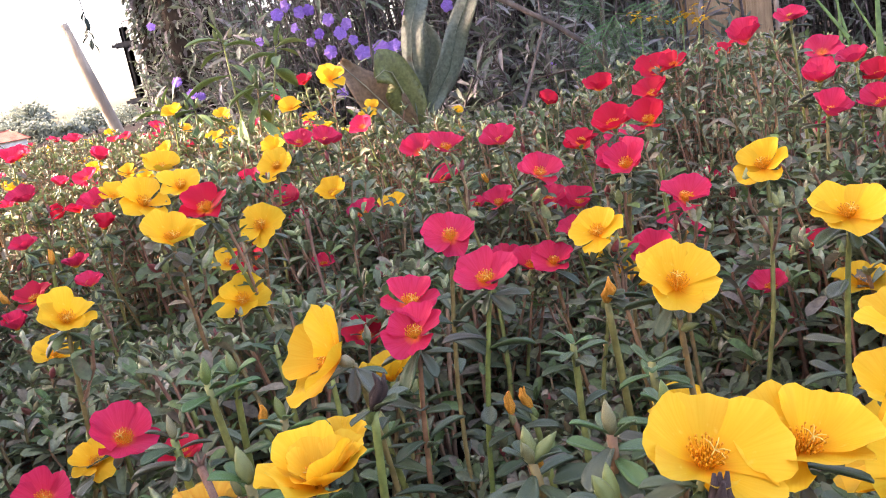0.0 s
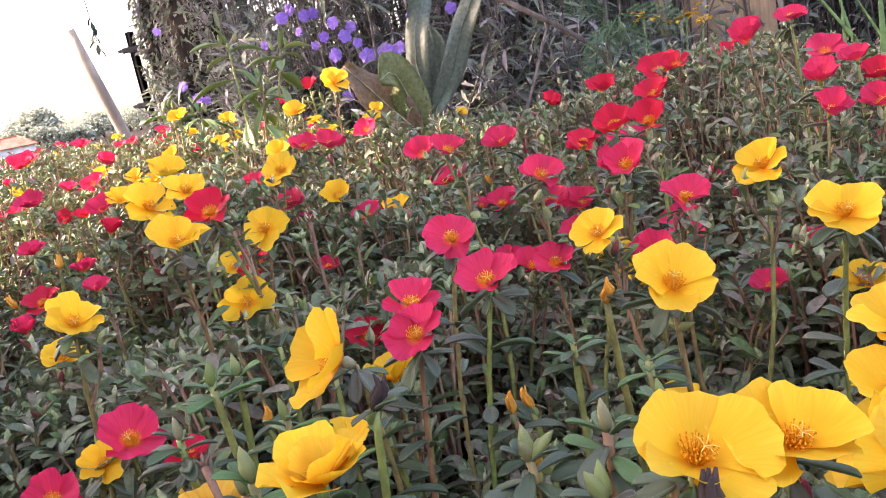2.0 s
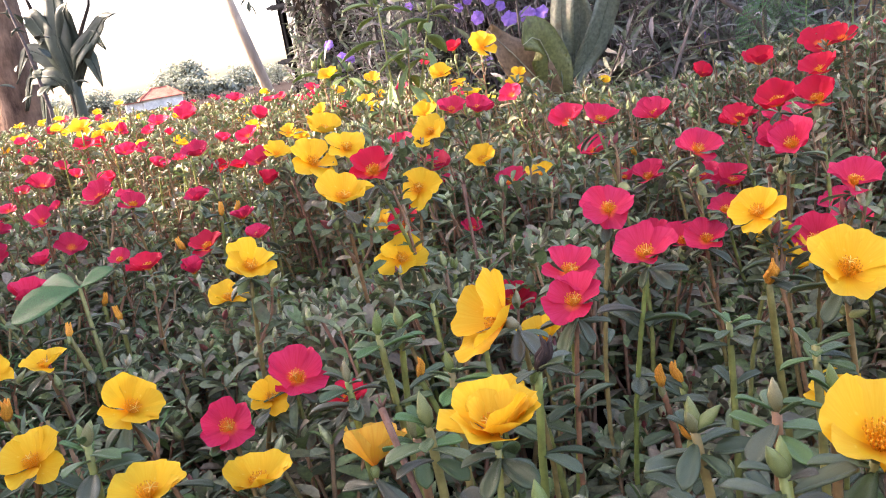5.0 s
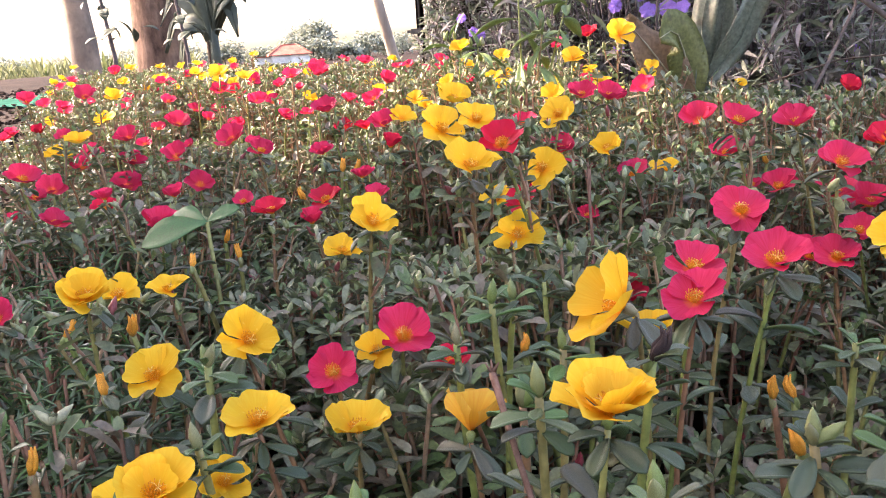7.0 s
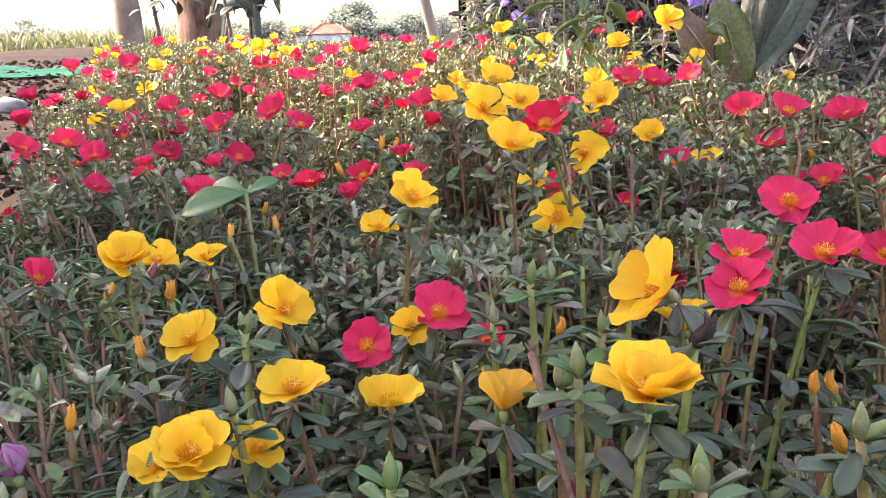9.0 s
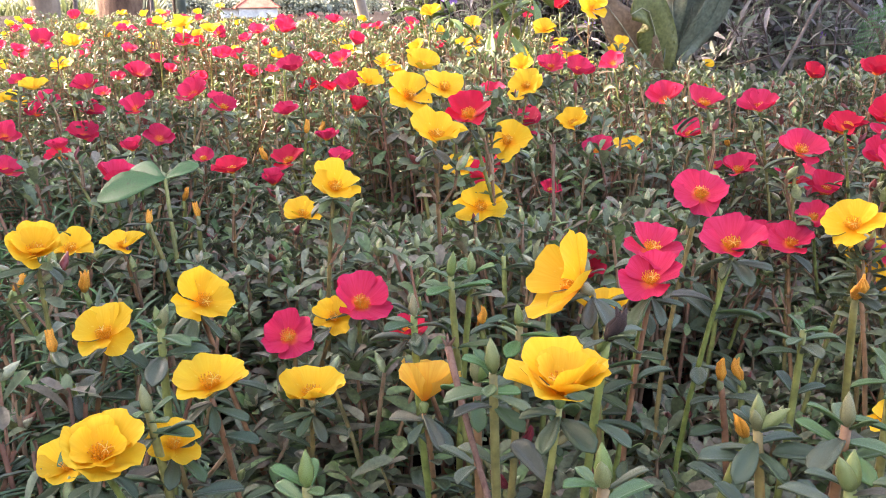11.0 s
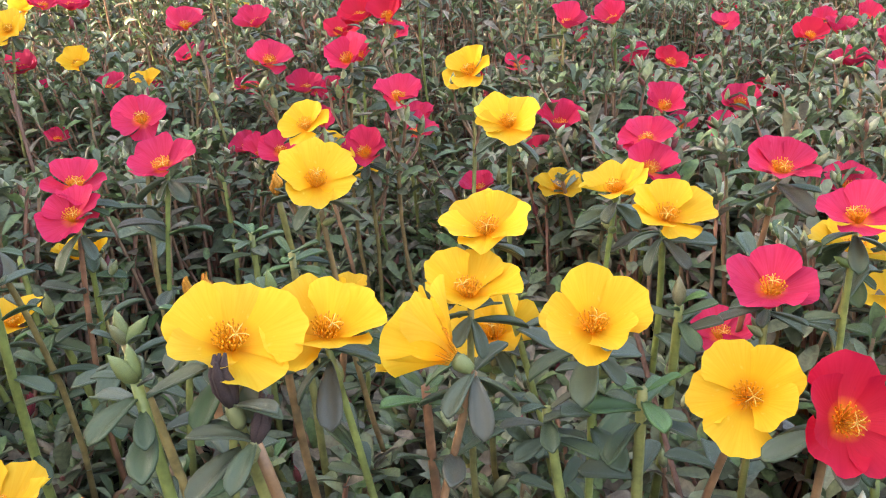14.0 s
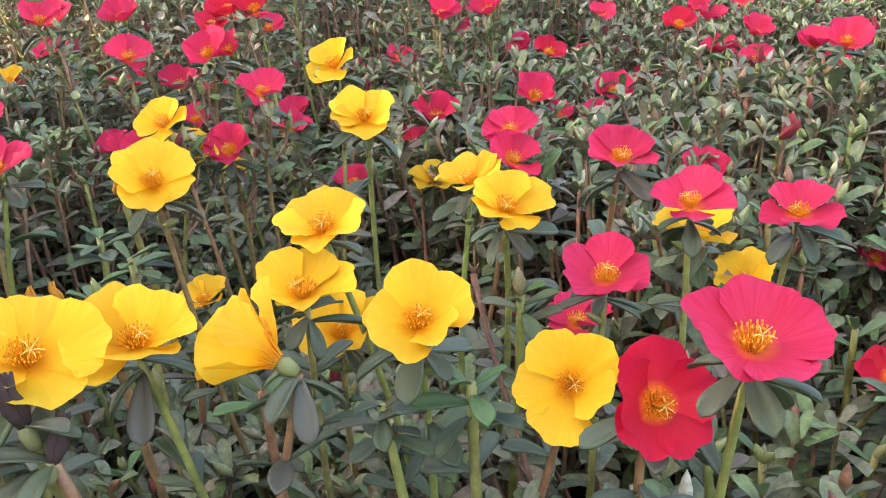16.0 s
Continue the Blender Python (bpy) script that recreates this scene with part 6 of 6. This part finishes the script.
# ---- odds and ends by the bed ----
def tarpaulin():
    n = 16
    v, u = np.meshgrid(np.linspace(0, 1, n), np.linspace(0, 1, n), indexing="ij")
    x, y = -9.3 + 2.2 * u - 1.2 * v + 0.2 * np.sin(5 * v), 5.4 + 0.9 * u + 2.2 * v + 0.15 * np.sin(6 * u)
    z = ground_z(x, y) + 0.03 + 0.03 * np.sin(11 * u + 4 * v) * np.sin(9 * v)
    ob = thing("tarpaulin", (-7.6, 7.1, 0), "faded teal tarpaulin lying on the bare soil", "tarpaulin")
    pts, f = thick(np.stack([x + 7.6, y - 7.1, z], -1).reshape(-1, 3), grid_faces(n, n), 0.004)
    child("sheet", mesh_of("sheet", pts, f, [TEAL]), ob)


tarpaulin()


def pebble(x, y, r, label="pale stone lying on the soil"):
    bm = bmesh.new()
    bmesh.ops.create_icosphere(bm, subdivisions=3, radius=r)
    for q in bm.verts:
        q.co += noise.noise_vector(q.co * 2.2 / r) * r * 0.22
        q.co.z *= 0.55
    me = bpy.data.meshes.new("pebble")
    bm.to_mesh(me)
    bm.free()
    me.materials.append(STONE)
    me.polygons.foreach_set("use_smooth", np.ones(len(me.polygons), dtype=bool))
    ob = tagged(new("stone", me), label, "stone", "stones on the soil")
    ob.location = (x, y, float(ground_z(x, y)) + r * 0.3)


pebble(-3.99, 3.19, 0.10)
grit = random.Random(2)
for k in range(40):
    a, d = radians(grit.uniform(128, 146)), grit.uniform(1.9, 4.5)
    if bed_depth(d * math.cos(a), d * math.sin(a)) < -0.1:
        pebble(d * math.cos(a), d * math.sin(a), grit.uniform(0.012, 0.03), "small stone in the bare soil")


def soil_clods():
    """Loose clods over the bare ground beside and beyond the bed."""
    n = 7000
    a, d = rng.uniform(radians(112), radians(158), n), 1.6 + 13 * rng.random(n) ** 1.6
    x, y = d * np.cos(a), d * np.sin(a)
    ok = bed_depth(x, y) < -0.05
    x, y, d = x[ok], y[ok], d[ok]
    n = len(x)
    v, f = tube([(0, 0, -0.35), (0.05, 0, -0.1), (0, 0.06, 0.2), (-0.04, 0, 0.42)], [0.34, 0.5, 0.42, 0.16], 6)
    f = np.array([q for q in f if len(q) == 4])
    v = v + rng.normal(0, 0.05, v.shape)
    p = np.stack([x, y, ground_z(x, y) + 0.004], -1)
    size = rng.uniform(0.010, 0.034, n) * (0.6 + d / 7)
    cv, cf = spread(v, f, poses(p, rng.uniform(0, 6.28, n), rng.normal(0, 0.4, n), rng.normal(0, 0.6, n), size))
    tagged(new("soil_clod_litter", mesh_of("soil_clod_litter", cv, cf, [SOIL], smooth=False)), "loose brown clods on the bare soil", "soil", kind="stuff")


soil_clods()

def hanging_twig():
    """A thin leafy twig that hangs from the slim tree."""
    o = h1.location
    pts = [Vector(p) - o for p in ((-1.50, 3.95, 2.2), (-1.58, 3.70, 1.4), (-1.585, 3.58, 0.95), (-1.583, 3.585, 0.83), (-1.582, 3.59, 0.70))]
    twig = child("hanging_twig", mesh_of("hanging_twig", *tube([tuple(p) for p in pts], [0.006, 0.004, 0.003, 0.002, 0.0012], 6), [DARK_STEM]), h1)
    me = mesh_of("leaf", *thick(*leaf_shape(4, 6, 0.4, bend=0.2), 0.015), [BANANA])
    r = random.Random(9)
    for k in range(9):
        p = pts[3].lerp(pts[4], k / 8)
        child("leaf", me, twig, aim(p, r.uniform(0, 6.28), r.uniform(-1.3, -0.4), 0, r.uniform(0.035, 0.06)))


hanging_twig()

# moss rose mat at the near corner of the bed
moss_p = rng.uniform((-0.85, 0.08), (-0.22, 0.62), (1500, 2))
moss_p = moss_p[(moss_p[:, 0] < -0.2 - 0.25 * moss_p[:, 1]) & (np.sin(11 * moss_p[:, 0] + 2) * np.sin(13 * moss_p[:, 1] + 1) > -0.1)]
mz = ground_z(moss_p[:, 0], moss_p[:, 1])
nl = 16
k = np.arange(nl)
mh = rng.uniform(0.07, 0.14, len(moss_p))
foot = np.stack([moss_p[:, 0], moss_p[:, 1], mz], -1)
mtip = foot + np.stack([rng.normal(0, 0.03, len(moss_p)), rng.normal(0, 0.03, len(moss_p)), mh], -1)
ms = rng.uniform(0.2, 1, (len(moss_p), nl))
mat_at = (foot[:, None] * (1 - ms[..., None]) + mtip[:, None] * ms[..., None]).reshape(-1, 3)
mv, mf = spread(*leaf_shape(3, 4, 0.11, fold=0.6, bend=0.12), poses(mat_at, rng.uniform(0, 6.28, len(mat_at)), rng.normal(0.5, 0.35, len(mat_at)), np.zeros(len(mat_at)), rng.uniform(0.016, 0.03, len(mat_at))))
tv, tf = tubes(np.stack([foot, (foot + mtip) / 2, mtip], 1), np.full((len(moss_p), 3), 0.0016), 4)
tagged(packed("moss_rose_mat", [(mv, mf, MOSS_LEAF), (tv, tf, MAT_STEM)]), "low mat of needle-leaved moss rose at the bed's edge", "foliage", kind="stuff")


def mauve_bud(x, y, z, size):
    home = thing("moss_rose_bud", (x, y, float(ground_z(x, y))), "closed mauve moss rose bud above needle leaves", "flower", "moss rose buds")
    gz = home.location.z
    rnd = random.Random(int(x * 5555))
    m = Matrix.Translation((0, 0, z - gz - size * 0.4)) @ Matrix.Rotation(rnd.uniform(0, 6), 4, "Z") @ Matrix.Rotation(rnd.uniform(0.2, 1.0), 4, "X")
    me = mesh_of("petal", *thick(*leaf_shape(4, 5, 0.75, fold=-0.5, bend=-0.25), 0.02), [MAUVE])
    for k in range(6):
        child("petal", me, home, m @ Matrix.Rotation(k * 1.05, 4, "Z") @ Matrix.Translation((0, size * 0.12, 0)) @ Matrix.Rotation(1.45, 4, "X") @ Matrix.Scale(size * (1 - 0.04 * k), 4))
    child("calyx", CALYX, home, m @ Matrix.Scale(size * 0.9, 4))
    child("stem", mesh_of("stem", *tube([(0.01, 0.01, -0.01), (0.005, 0, (z - gz) * 0.5), tuple(m @ Vector((0, 0, -size * 0.35)))], [0.0022, 0.002, 0.0016], 5), [STEM]), home)


mauve_bud(-0.500, 0.423, 0.100, 0.0160)
mauve_bud(-0.475, 0.365, 0.088, 0.0160)
mauve_bud(-0.315, 0.210, 0.165, 0.0160)
mauve_bud(-0.433, 0.327, 0.066, 0.0160)
mauve_bud(-0.424, 0.533, 0.023, 0.0160)
mauve_bud(-0.457, 0.574, -0.007, 0.0160)


# ---- dry stalks and a broad-leaved seedling among the flowers ----
def dry_stalk(top, foot, label):
    """A bare, cut stem of last season."""
    t, f = Vector(top), Vector(foot)
    f = t + (f - t) * ((t.z - float(ground_z(f.x, f.y)) + 0.01) / (t.z - f.z))
    home = thing("dry_stalk", f, label, "stalk", "dry stalks in the bed")
    pts = [tuple((t - f) * k + Vector((0.003 * math.sin(5 * k), 0, 0))) for k in (0, 0.3, 0.6, 0.9, 1.0)]
    child("stalk", mesh_of("stalk", *tube(pts, [0.0017, 0.0015, 0.0013, 0.0012, 0.0016], 8), [DRY]), home)
    for k in range(3):
        child("shred", mesh_of("shred", *tube([pts[-1], (pts[-1][0] + 0.003 * math.cos(2 * k), pts[-1][1] + 0.003 * math.sin(2 * k), pts[-1][2] + 0.005)], [0.001, 0.0003], 4), [DRY]), home)


DRY = barky("dry_stalk_skin", (0.13, 0.065, 0.045), (0.27, 0.165, 0.12), (300, 300, 40), 0.001)
dry_stalk((-0.082, 0.272, 0.226), (-0.060, 0.240, 0.194), "bare brownish-pink cut stalk between the flowers")
dry_stalk((0.239, 0.301, 0.193), (0.240, 0.275, 0.157), "bare brownish-pink cut stalk between the flowers")
dry_stalk((-0.104, 0.603, 0.256), (-0.101, 0.590, 0.197), "thin bare pinkish stalk between the flowers")


def broad_seedling(x, y, z):
    home = thing("broad_leaved_seedling", (x, y, float(ground_z(x, y))), "green seedling with two broad flat leaves", "plant")
    h = z - home.location.z
    child("stem", mesh_of("stem", *tube([(0, 0, -0.01), (0.004, 0, h * 0.5), (0, 0, h)], [0.0025, 0.002, 0.0016], 6), [STEM]), home)
    me = mesh_of("leaf", *thick(*leaf_shape(6, 9, 0.62, fold=0.12, bend=0.18), 0.012), [FROND])
    for a, e, sz in ((3.05, 0.12, 0.050), (3.7, -0.12, 0.058), (0.4, 0.5, 0.03)):
        child("leaf", me, home, aim((0, 0, h), a, e, 0.5 if a > 2 else -0.5, sz))


broad_seedling(-0.425, 0.545, 0.222)
